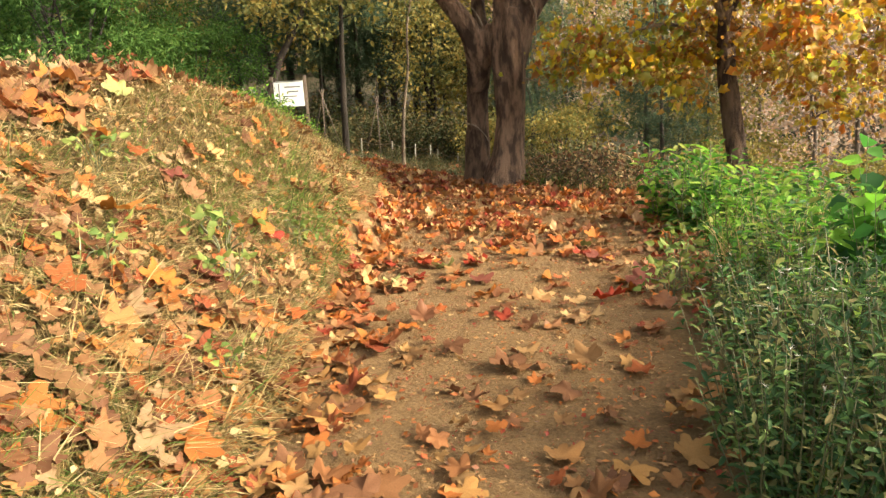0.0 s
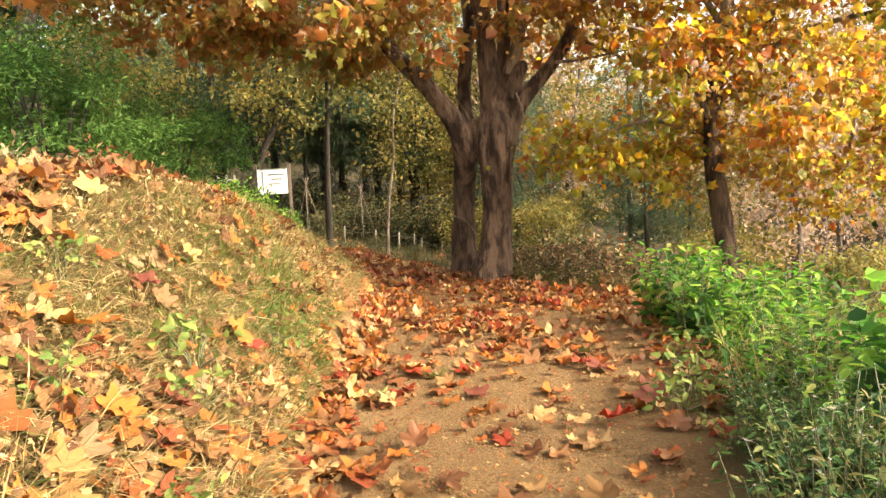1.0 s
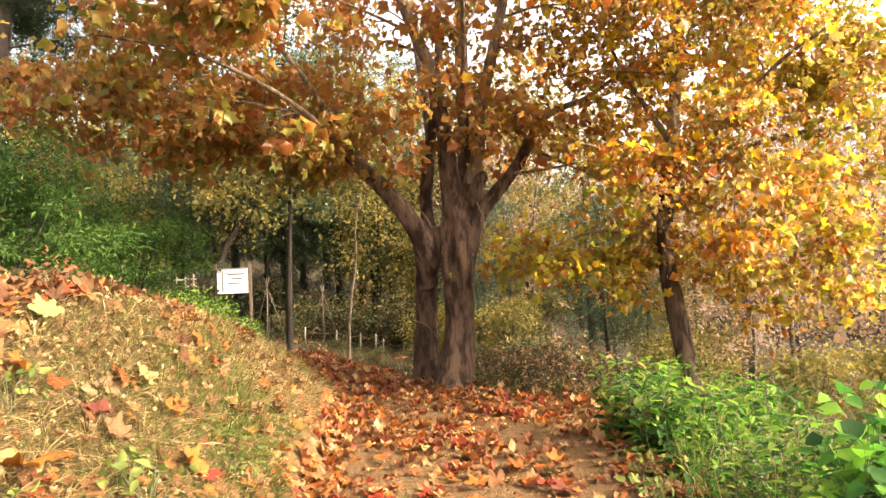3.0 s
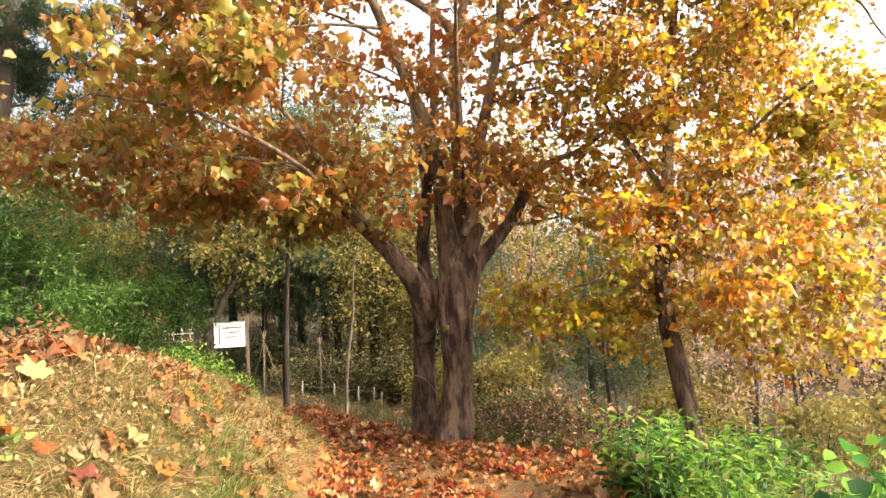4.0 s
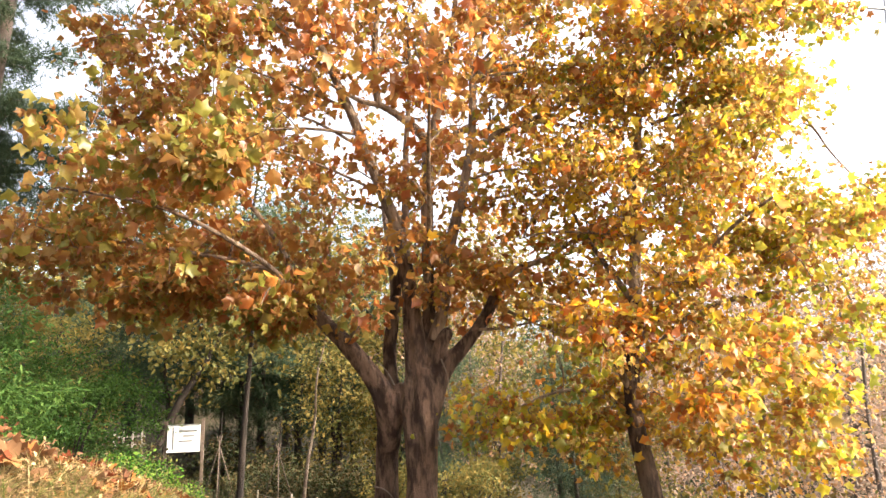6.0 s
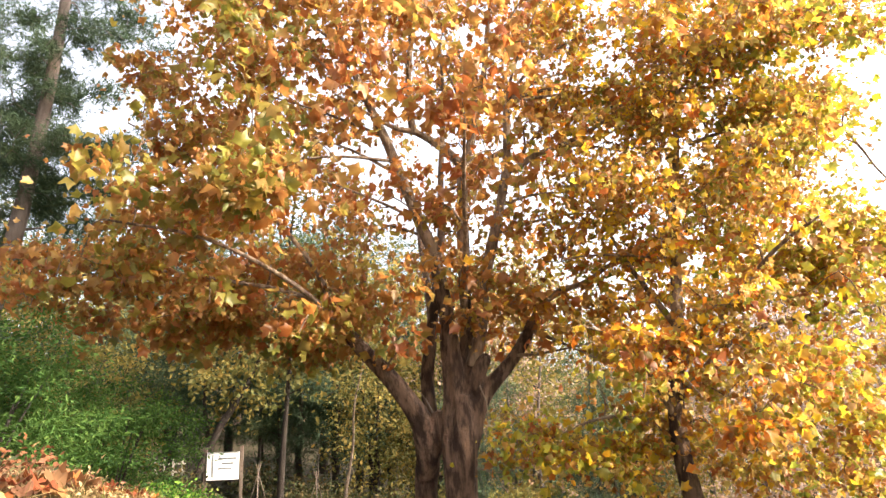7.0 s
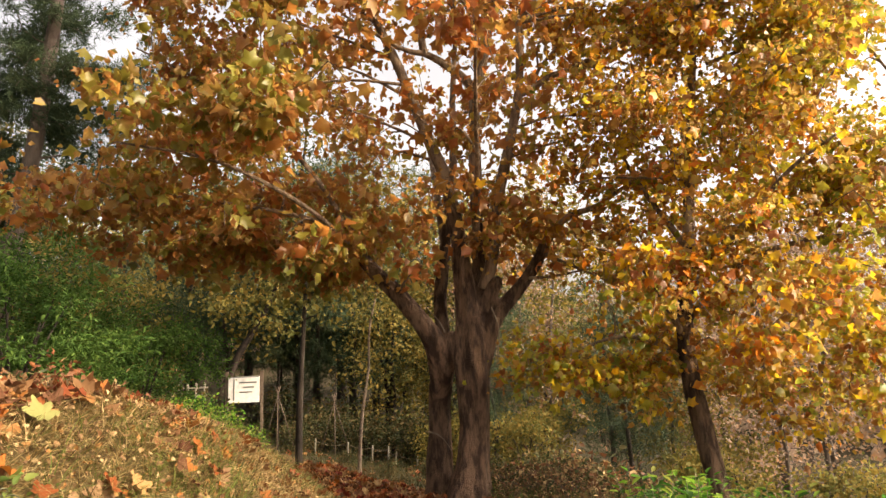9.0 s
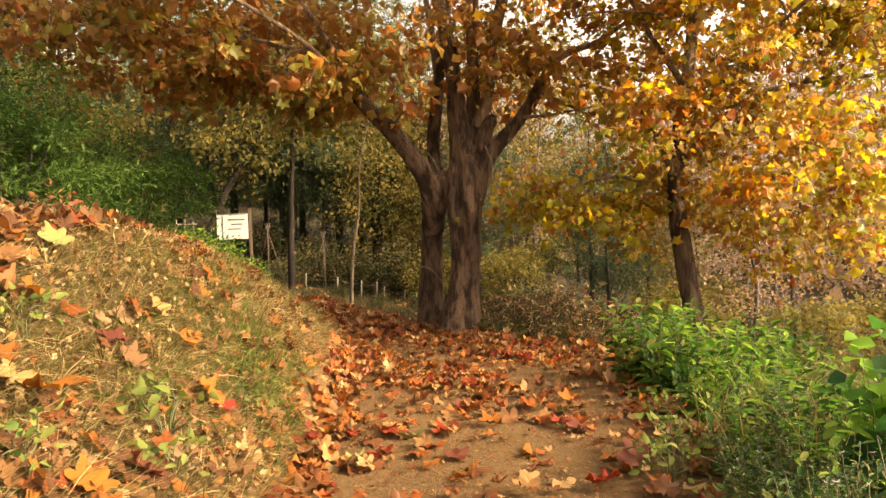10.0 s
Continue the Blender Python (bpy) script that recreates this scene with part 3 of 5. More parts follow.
# the great plane tree by the path: two stems that join at head height
plane = tagged(empty("plane_tree", (0.75, 9.05, 0)), "large plane tree with fused twin trunk and rust-brown autumn leaves", "tree")
fused(plane, "trunk", [
    [(0.76, 8.95, -0.25, 0.40), (0.78, 8.96, -0.02, 0.29), (0.84, 8.98, 0.3, 0.225), (0.90, 9.0, 0.75, 0.192), (0.91, 9.0, 1.2, 0.20), (0.91, 9.0, 1.6, 0.22), (0.92, 9.0, 1.95, 0.20), (0.94, 9.0, 2.15, 0.15)],
    [(0.43, 9.46, -0.25, 0.23), (0.45, 9.46, 0.05, 0.185), (0.49, 9.45, 0.65, 0.152), (0.51, 9.41, 1.15, 0.153), (0.56, 9.25, 1.5, 0.155), (0.68, 9.1, 1.75, 0.15), (0.76, 9.05, 1.95, 0.12)],
    [(0.53, 9.36, 1.2, 0.15), (0.53, 9.22, 1.5, 0.155), (0.46, 9.08, 1.84, 0.14), (0.27, 9.0, 2.14, 0.115), (0.0, 9.0, 2.48, 0.105), (-0.28, 9.0, 2.77, 0.092), (-0.63, 9.0, 3.21, 0.085)],
    [(-0.56, 9.0, 3.12, 0.085), (-0.63, 9.0, 3.24, 0.13), (-0.68, 9.0, 3.33, 0.115), (-0.71, 9.0, 3.39, 0.05)],
    [(0.97, 9.0, 1.55, 0.17), (1.11, 9.0, 1.97, 0.14), (1.26, 9.0, 2.19, 0.115), (1.49, 9.0, 2.41, 0.095), (1.77, 9.0, 2.74, 0.08), (1.95, 9.0, 3.07, 0.07)],
    [(0.86, 9.05, 1.6, 0.15), (0.87, 9.0, 1.94, 0.14), (0.86, 8.98, 2.42, 0.125), (0.83, 8.98, 2.84, 0.115), (0.80, 9.0, 3.28, 0.10), (0.76, 9.0, 3.58, 0.098)],
    [(1.0, 9.0, 1.7, 0.15), (1.01, 9.03, 2.1, 0.13), (1.04, 9.08, 2.5, 0.10), (1.08, 9.1, 3.0, 0.085), (1.08, 9.05, 3.6, 0.085)],
    [(1.10, 8.98, 2.2, 0.10), (1.20, 8.95, 2.46, 0.095), (1.27, 8.93, 2.58, 0.085), (1.31, 8.92, 2.64, 0.04)],
    [(0.64, 9.2, 1.7, 0.12), (0.58, 9.25, 2.0, 0.09), (0.56, 9.3, 2.43, 0.08), (0.62, 9.35, 2.85, 0.075), (0.72, 9.4, 3.6, 0.07)]],
    M_BARK, "thick brown flaking twin trunk with stout forking limbs")
sk = [(*p, 0.08) for p in smooth_line([(0.1, 9.0, 2.4), (-0.28, 9.0, 2.77), (-0.63, 9.0, 3.21)], 4)]
for pts in ([(0.58, 8.88, 1.95), (0.5, 8.84, 2.1), (0.36, 8.82, 2.26)], [(0.33, 9.28, 0.74), (0.46, 9.24, 0.70), (0.56, 9.2, 0.60), (0.63, 9.15, 0.48)],
            [(1.17, 8.85, 2.25), (1.24, 8.8, 2.0), (1.22, 8.8, 1.7), (1.17, 8.79, 1.5)], [(1.08, 8.85, 1.28), (1.3, 8.8, 1.22), (1.5, 8.78, 1.24), (1.72, 8.75, 1.4)]):
    limb(plane, "sprout", pts, 0.011, 0.004, M_PALEBARK, sides=6, lumps=0, label="thin pale shoot on the trunk", steps=3)
BOUGHS = [
    ([(0.76, 9.0, 3.52), (0.66, 9.0, 4.04), (0.51, 9.0, 4.43), (0.28, 9.0, 5.08), (0.06, 9.0, 5.67), (-0.16, 9.0, 6.19), (-0.47, 9.0, 6.99), (-0.59, 9.0, 7.45), (-0.72, 9.0, 8.1), (-1.0, 9.0, 9.2)], 0.098, 0.02),
    ([(1.08, 9.0, 3.55), (1.08, 9.0, 4.19), (1.11, 9.0, 5.0), (1.14, 9.0, 5.24), (1.28, 9.0, 5.67), (1.40, 9.0, 6.28), (1.51, 9.0, 6.73), (1.61, 9.0, 7.49), (1.75, 9.0, 8.3), (1.85, 9.05, 9.3)], 0.09, 0.02),
    ([(1.14, 9.0, 5.22), (0.84, 8.98, 5.5), (0.49, 8.95, 5.71), (0.14, 8.9, 5.78), (-0.6, 8.8, 6.2)], 0.075, 0.015),
    ([(0.45, 8.95, 5.72), (0.40, 8.9, 6.3), (0.45, 8.9, 7.09), (0.49, 8.9, 8.1), (0.5, 8.9, 9.0)], 0.055, 0.015),
    ([(1.10, 9.0, 2.5), (1.24, 9.0, 2.9), (1.33, 9.0, 3.57), (1.51, 9.0, 4.26), (1.61, 9.0, 4.66), (1.72, 9.0, 5.16), (1.77, 9.0, 5.75), (1.79, 9.0, 6.3)], 0.088, 0.05),
    ([(1.14, 9.0, 5.2), (1.4, 9.0, 5.26), (1.70, 9.0, 5.45)], 0.07, 0.05),
    ([(1.73, 9.0, 5.15), (1.93, 9.0, 5.24), (2.18, 9.0, 5.41), (2.52, 9.0, 5.54), (3.21, 9.0, 5.93), (3.88, 9.0, 6.57), (4.38, 9.0, 7.05), (5.0, 8.9, 7.6)], 0.055, 0.012),
    ([(1.93, 9.0, 5.22), (2.02, 9.0, 5.5), (2.3, 9.0, 5.85), (2.6, 9.0, 6.3)], 0.032, 0.010),
    ([(1.93, 9.0, 3.03), (2.12, 9.0, 3.32), (2.4, 9.0, 3.47), (2.71, 8.98, 3.58), (3.4, 8.9, 4.0), (4.6, 8.8, 4.5)], 0.062, 0.015),
    ([(1.45, 9.0, 2.38), (1.6, 8.95, 2.6), (1.95, 8.9, 2.62), (2.6, 8.8, 2.72)], 0.035, 0.010),
    ([(1.9, 9.0, 2.95), (2.3, 8.95, 2.75), (2.7, 8.9, 2.55)], 0.028, 0.008),
    ([(-0.66, 9.0, 3.28), (-0.91, 9.0, 3.41), (-1.34, 9.0, 3.55), (-1.9, 8.9, 3.64), (-2.9, 8.7, 3.75), (-4.2, 8.6, 3.6)], 0.042, 0.012),
    ([(-0.64, 9.03, 3.25), (-0.9, 9.3, 3.9), (-1.6, 9.5, 4.8), (-2.6, 9.6, 5.6), (-3.6, 9.7, 6.2)], 0.045, 0.012),
    ([(0.72, 9.4, 3.5), (0.85, 9.6, 4.4), (0.9, 9.8, 5.4), (1.0, 9.9, 6.6), (1.0, 10.0, 7.8)], 0.07, 0.02),
    ([(1.0, 8.95, 2.9), (1.0, 8.3, 3.6), (0.9, 7.4, 4.3), (0.8, 6.4, 4.7)], 0.045, 0.012),
    ([(0.66, 9.35, 3.1), (0.6, 9.9, 4.2), (0.6, 11.2, 5.2), (0.5, 12.4, 6.0)], 0.06, 0.015),
    ([(-0.4, 9.0, 2.93), (-1.0, 8.2, 3.4), (-1.8, 7.3, 3.7), (-2.6, 6.6, 3.7)], 0.04, 0.010)]
for pts, r0, r1 in BOUGHS:
    sk += limb(plane, "limb", pts, r0, r1, M_LIMB, sides=10)
SPRAYS = [((1.79, 6.25), (2.7, 6.45)), ((1.79, 6.28), (3.5, 7.0)), ((1.78, 6.25), (2.5, 6.9)), ((1.79, 6.3), (3.2, 7.6)), ((1.79, 6.2), (3.9, 6.3)), ((1.79, 6.3), (2.3, 7.6)), ((1.79, 6.28), (1.9, 7.7)), ((1.78, 6.2), (3.0, 6.2)),
          ((0.06, 5.67), (-2.0, 6.4)), ((0.28, 5.08), (-1.6, 5.9)), ((-0.1, 6.1), (-1.9, 7.4)), ((-0.45, 6.95), (-1.6, 8.0)), ((0.51, 4.45), (-1.2, 5.0)), ((0.2, 5.3), (-1.9, 5.1)), ((1.5, 6.7), (2.4, 8.4)), ((1.28, 5.67), (0.7, 6.9)), ((1.4, 6.3), (1.0, 7.6)), ((2.4, 5.5), (3.6, 5.4)), ((3.2, 5.9), (4.4, 6.2)), ((1.6, 4.65), (3.0, 5.0)), ((1.5, 4.25), (2.8, 4.4))]
for k, ((ax, az), (ex, ez)) in enumerate(SPRAYS):
    a, e = np.array([ax, 9.0, az]), np.array([ex, 9.0 + 0.5 * math.sin(k * 2.4), ez])
    ln = np.linalg.norm(e - a)
    sk += limb(plane, "limb", [a, a + (e - a) * 0.35 + np.array([0, 0.05 * (-1) ** k, 0.05 * ln]), a + (e - a) * 0.7 + np.array([0, 0, 0.05 * ln]), e], 0.026, 0.007, M_LIMB, sides=6, steps=3)


def in_crown(p):
    x, y, z = p
    if math.hypot(x - 0.7, y - 9.0) < 0.5 and z < 5:
        return False
    low = 2.5 + 0.27 * min(2.4, max(0, -x - 0.6)) - 0.08 * max(0, x - 2.0)
    return z > low and x > (-3.5 if z > 4.3 else -4.6) and not (abs(x - 0.7) < 0.9 and y < 8.9 and z < 3.1)


targets = np.concatenate([
    ellipsoid_points(235, (0.5, 9.4, 5.8), (5.8, 3.6, 4.8), 11, 0.2, in_crown),
    ellipsoid_points(64, (-2.8, 8.8, 3.5), (2.9, 1.9, 1.2), 12, 0.1, in_crown),
    ellipsoid_points(32, (3.0, 8.8, 3.7), (2.2, 1.6, 1.4), 13, 0.1, in_crown),
    ellipsoid_points(8, (0.8, 8.9, 3.6), (2.2, 1.2, 1.0), 14, 0.1, in_crown),
    ellipsoid_points(6, (0.9, 9.9, 4.1), (1.9, 0.9, 1.5), 61, 0.1),
    ellipsoid_points(13, (0.9, 8.2, 4.4), (1.7, 0.5, 1.0), 62, 0.1),
    ellipsoid_points(24, (0.7, 8.35, 3.25), (1.5, 0.45, 0.62), 63, 0.1),
    ellipsoid_points(10, (1.9, 8.5, 3.0), (0.9, 0.5, 0.6), 18, 0.2),
    ellipsoid_points(70, (2.2, 9.0, 7.6), (3.4, 2.6, 2.0), 16, 0.1, in_crown),
    ellipsoid_points(56, (-1.8, 9.0, 6.6), (2.2, 2.4, 2.2), 17, 0.1, in_crown),
    ellipsoid_points(14, (-1.6, 6.4, 4.0), (1.1, 0.6, 0.55), 67, 0.1),
    ellipsoid_points(8, (0.6, 6.2, 4.9), (1.2, 0.5, 0.5), 68, 0.1),
    ellipsoid_points(10, (-1.7, 9.3, 3.05), (1.9, 1.2, 0.42), 69, 0.1),
    ellipsoid_points(5, (-1.6, 10.0, 2.8), (1.9, 0.9, 0.3), 70, 0.1),
    ellipsoid_points(6, (-0.5, 9.2, 3.4), (0.6, 0.8, 0.5), 71, 0.1),
    ellipsoid_points(5, (-4.2, 9.6, 4.0), (0.9, 1.0, 0.4), 65, 0.1),
    ellipsoid_points(52, (0.0, 9.2, 8.2), (4.2, 3.0, 2.2), 64, 0.1, in_crown),
    ellipsoid_points(7, (2.7, 10.3, 3.0), (1.2, 0.9, 0.8), 15, 0.1)])
tw = Builder()
lines = grow(sk, targets, tw, seed=5)
part("twigwork", tw.mesh("twigwork", [M_LIMB], True), plane, "thin dark branches and twigs", kind="stuff")
pos, rot, sz = leaves_on(lines, 29, 0.137, 21, 0.9, 0.165, 0.3, 2.2)


def thinned(pos, rot, sz):
    """The heart of the crown is bare round the limbs, and its sunny side is open."""
    x, y, z = pos.T
    heart = (x > -0.2) & (x < 2.7) & (z < 5.2)
    bare = np.where(heart & (y > 8.65), 0.82, np.where(heart, 0.5, 0.0))
    bare = np.maximum(bare, np.where((x > -1.0) & (x < 2.6) & (z >= 5.2) & (y > 8.0), 0.4, 0.0))
    bare = np.maximum(bare, np.where((x > 1.5) & (x < 4.6) & (z > 2.4) & (z < 8.0), 0.3, 0.0))
    keep = rng.random(len(pos)) > bare
    return pos[keep], rot[keep], sz[keep]


pos, rot, sz = thinned(pos, rot, sz)
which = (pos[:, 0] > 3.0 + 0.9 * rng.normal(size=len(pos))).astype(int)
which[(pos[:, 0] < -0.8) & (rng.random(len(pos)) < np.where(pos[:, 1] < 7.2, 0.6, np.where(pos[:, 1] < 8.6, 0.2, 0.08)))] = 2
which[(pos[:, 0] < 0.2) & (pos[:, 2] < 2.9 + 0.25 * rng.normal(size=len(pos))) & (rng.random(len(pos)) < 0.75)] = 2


def curled_pick(pos, low, high, r):
    """Which leaf shape: more of them rolled up towards the bottom of a crown."""
    tight = 0.4 - 0.25 * step(low, high, pos[:, 2])
    u, v = r.random(len(pos)), r.integers(0, 2, len(pos))
    return np.where(u < tight, 4, np.where(u < tight + 0.3, 2, 0)) + v


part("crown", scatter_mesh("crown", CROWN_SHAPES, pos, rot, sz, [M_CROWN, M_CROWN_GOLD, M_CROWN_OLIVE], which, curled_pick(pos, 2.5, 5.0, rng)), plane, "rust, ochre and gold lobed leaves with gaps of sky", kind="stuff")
pos, rot, sz = thinned(*leaves_on(lines, 30, 0.078, 24, 1.2, 0.21, 0.15, 3.0))
part("dry_foliage", scatter_mesh("dry_foliage", [TIGHT_A, TIGHT_B, HALF_B], pos, rot, sz, [M_CURLED_RUST, M_CURLED], (pos[:, 0] > 1.6 + 0.9 * rng.normal(size=len(pos))).astype(int)), plane, "small curled dry leaves catching the light", kind="stuff")

# the younger plane tree on the right edge of the path
young = tagged(empty("plane_tree", (3.45, 8.0, -0.35)), "young leaning plane tree with golden yellow leaves", "tree")
b = Builder()
line = smooth_line([(3.62, 8.0, -0.6), (3.54, 8.0, -0.25), (3.48, 8.0, 0.1), (3.40, 8.0, 0.55), (3.33, 8.0, 1.0), (3.29, 8.0, 1.25), (3.30, 8.05, 1.9), (3.45, 8.1, 2.8)], 6)
tube(b, line, np.interp(np.linspace(0, 1, len(line)), [0, 0.14, 0.3, 1], [0.17, 0.13, 0.122, 0.085]), 26, lumps=0.16)
part("trunk", b.mesh("trunk", [M_BARK], True), young, "leaning dark trunk with paler bark patches")
sk = limb(young, "limb", [(3.44, 8.1, 2.6), (3.6, 8.2, 3.6), (3.8, 8.3, 4.8), (4.0, 8.2, 6.2), (4.3, 8.0, 7.6)], 0.085, 0.015, M_LIMB)
sk += limb(young, "limb", [(3.30, 8.05, 1.9), (4.1, 8.1, 2.6), (4.9, 8.0, 2.85), (5.6, 8.0, 2.9), (6.0, 8.0, 3.0), (6.5, 8.0, 3.14), (7.3, 8.0, 3.17)], 0.04, 0.006, M_LIMB)
sk += limb(young, "limb", [(4.0, 8.2, 5.2), (5.0, 8.1, 5.5), (5.9, 8.0, 5.4), (6.2, 8.0, 5.1), (6.4, 8.0, 4.75), (6.8, 8.0, 4.3), (7.3, 8.0, 4.0)], 0.028, 0.005, M_LIMB, sides=6)
sk += limb(young, "limb", [(3.30, 8.05, 1.7), (3.0, 7.9, 2.2), (2.6, 7.6, 2.6), (2.0, 7.2, 2.7)], 0.045, 0.012, M_LIMB)
sk += limb(young, "limb", [(3.34, 8.05, 2.2), (3.8, 7.5, 2.9), (4.1, 6.9, 3.4), (4.3, 6.4, 3.6)], 0.045, 0.012, M_LIMB)
sk += limb(young, "limb", [(3.45, 8.1, 2.8), (3.2, 8.8, 3.8), (2.9, 9.1, 4.8)], 0.045, 0.012, M_LIMB)
sk += limb(young, "limb", [(3.62, 8.2, 3.65), (3.0, 8.1, 3.68), (2.4, 8.0, 3.66), (2.05, 8.0, 3.58)], 0.022, 0.007, M_LIMB, sides=6)
sk += limb(young, "limb", [(2.1, 8.0, 3.6), (2.2, 8.0, 3.8), (2.36, 8.0, 4.05)], 0.012, 0.006, M_LIMB, sides=6)
sk += limb(young, "limb", [(4.1, 8.15, 6.4), (5.0, 8.0, 6.8), (6.0, 7.9, 7.0), (7.0, 7.9, 7.2)], 0.03, 0.006, M_LIMB, sides=6)
sk += limb(young, "limb", [(3.31, 8.05, 1.55), (2.7, 8.3, 1.8), (2.1, 8.5, 1.65), (1.5, 8.6, 1.35)], 0.03, 0.006, M_LIMB, sides=6)
targets = np.concatenate([
    ellipsoid_points(11, (2.0, 8.4, 1.5), (1.0, 0.6, 0.42), 84, 0.1),
    ellipsoid_points(8, (2.6, 8.0, 1.3), (0.7, 0.5, 0.45), 86, 0.1),
    ellipsoid_points(18, (4.5, 7.6, 1.15), (1.2, 0.8, 0.6), 85, 0.1, lambda p: p[0] > 3.6),
    ellipsoid_points(82, (3.75, 8.2, 3.9), (2.05, 2.1, 2.9), 31, 0.2, lambda p: p[2] > 1.3),
    ellipsoid_points(29, (4.0, 7.6, 2.2), (2.2, 1.8, 1.0), 32, 0.2, lambda p: p[2] > 1.1),
    ellipsoid_points(54, (3.8, 7.7, 5.0), (1.8, 1.6, 1.9), 35, 0.2),
    ellipsoid_points(40, (4.1, 7.8, 6.6), (1.8, 1.6, 1.5), 37, 0.2),
    ellipsoid_points(10, (3.7, 7.6, 2.4), (1.0, 0.6, 0.9), 38, 0.2),
    ellipsoid_points(7, (6.8, 8.0, 4.3), (0.6, 0.4, 0.6), 66, 0.2),
    ellipsoid_points(34, (5.6, 7.9, 6.6), (1.3, 1.1, 1.2), 81, 0.2),
    ellipsoid_points(20, (5.1, 8.0, 5.4), (0.9, 0.9, 0.7), 82, 0.2),
    ellipsoid_points(22, (5.7, 7.9, 3.4), (1.0, 0.9, 0.8), 83, 0.2),
    ellipsoid_points(16, (5.7, 7.9, 3.2), (1.0, 1.0, 1.5), 36, 0.2),
    ellipsoid_points(8, (2.4, 9.2, 1.7), (1.3, 1.2, 0.6), 33, 0.2),
    ellipsoid_points(13, (4.6, 8.2, 1.4), (1.3, 1.2, 0.9), 34, 0.2, lambda p: p[2] > 0.4)])
tw = Builder()
lines = grow(sk, targets, tw, seed=6)
part("twigwork", tw.mesh("twigwork", [M_LIMB], True), young, "thin dark branches and twigs", kind="stuff")
pos, rot, sz = leaves_on(lines, 31, 0.11, 22, 0.9, 0.17, 0.3, 2.5)
which = (rng.random(len(pos)) < 0.36).astype(int)
which[(pos[:, 0] > 4.5 + 0.6 * rng.normal(size=len(pos))) & (which == 0)] = 2
which[(pos[:, 0] < 2.8) & (pos[:, 2] < 2.3) & (rng.random(len(pos)) < 0.6)] = 2
part("crown", scatter_mesh("crown", CROWN_SHAPES, pos, rot, sz, [M_CROWN_GOLD, M_CROWN, M_CROWN_LIME], which, curled_pick(pos, 1.2, 4.5, rng)), young, "golden yellow and orange leaves lit through", kind="stuff")
pos, rot, sz = leaves_on(lines, 38, 0.07, 25, 1.2, 0.22, 0.15, 3.0)
part("dry_foliage", scatter_mesh("dry_foliage", [TIGHT_A, TIGHT_B, HALF_B], pos, rot, sz, [M_CURLED]), young, "small curled dry leaves catching the light", kind="stuff")


def make_tree(name, label, category, height, lean, r0, crown_r, crown_lo, n_targets, per_line, leaf, shapes, mats, bark, seed, spread=0.3, hang=0.3, group="", sides=8, crown_label=""):
    """A tree of the wood, standing at the origin."""
    th = tagged(empty(name), label, category, group)
    r = np.random.default_rng(seed)
    top = np.array([lean[0], lean[1], height * 0.93])
    pts = [np.array([0, 0, -0.25])] + [top * q + np.append(r.normal(size=2) * w, 0) for q, w in ((0.1, 0.02), (0.22, 0.045), (0.36, 0.05), (0.5, 0.06), (0.75, 0.09))] + [top]
    sk = limb(th, "trunk", pts, r0, r0 * 0.2, bark, sides, 0.3)
    sk = [p for p in sk if p[2] > crown_lo * 0.7]
    c = (lean[0] * 0.6, lean[1] * 0.6, (height + crown_lo) / 2)
    tg = ellipsoid_points(n_targets, c, (crown_r, crown_r, (height - crown_lo) / 2), seed + 1, 0.15)
    b = Builder()
    lines = grow(sk, tg, b, 0.004, r0 * 0.4, 3, seed=seed)
    part("branchwork", b.mesh("branches", [bark], True), th, kind="stuff")
    pos, rot, sz = leaves_on(lines, per_line, leaf, seed + 2, hang, spread)
    mi = (rng.random(len(pos)) < 0.25).astype(int) if len(mats) > 1 else None
    part("crown", scatter_mesh("crown", shapes, pos, rot, sz, mats, mi), th, crown_label, kind="stuff")
    return th


def stand(proto, places, group=""):
    """Copies of a thing set on the land; the first place is the thing's own."""
    for i, (x, y, s, turn) in enumerate(places):
        m = Matrix.LocRotScale((x, y, float(land(x, y))), Euler((0, 0, radians(turn))), (s, s, s))
        ob = proto if i == 0 else copy_thing(proto, m)
        ob.matrix_basis = m
        if group:
            ob["group"] = group


DIA, OV, SIMPLE = diamond_leaf(), oval_leaf(0.55), plain_leaf(0.55)
# leaning tree by the notice board, and slim trunks behind the path
stand(make_tree("woodland_tree", "slim dark tree leaning over the notice board, yellowing leaves", "tree", 6.0, (2.7, 0.2), 0.13, 2.0, 1.9, 80, 36, 0.13, [SIMPLE, HALF_A], [M_WOOD, M_OLIVE], M_DARKBARK, 101), [(-4.75, 17.6, 1.0, 0)])
stand(make_tree("woodland_tree", "straight dark-trunked tree at the bend of the path", "tree", 7.0, (0.2, 0.1), 0.07, 1.9, 2.3, 70, 40, 0.12, [DIA, SIMPLE], [M_WOOD, M_OLIVE], M_DARKBARK, 111), [(-1.78, 13.0, 1.0, 0), (-9.5, 15.5, 1.15, 70), (-0.2, 18.5, 1.1, 140)], "trees of the wood")
stand(make_tree("birch", "thin pale-barked birch beside the path", "tree", 5.2, (0.34, 0.05), 0.036, 0.9, 2.2, 30, 22, 0.09, [DIA], [M_OLIVE], M_PALEBARK, 121), [(-0.68, 12.0, 1.0, 0)])
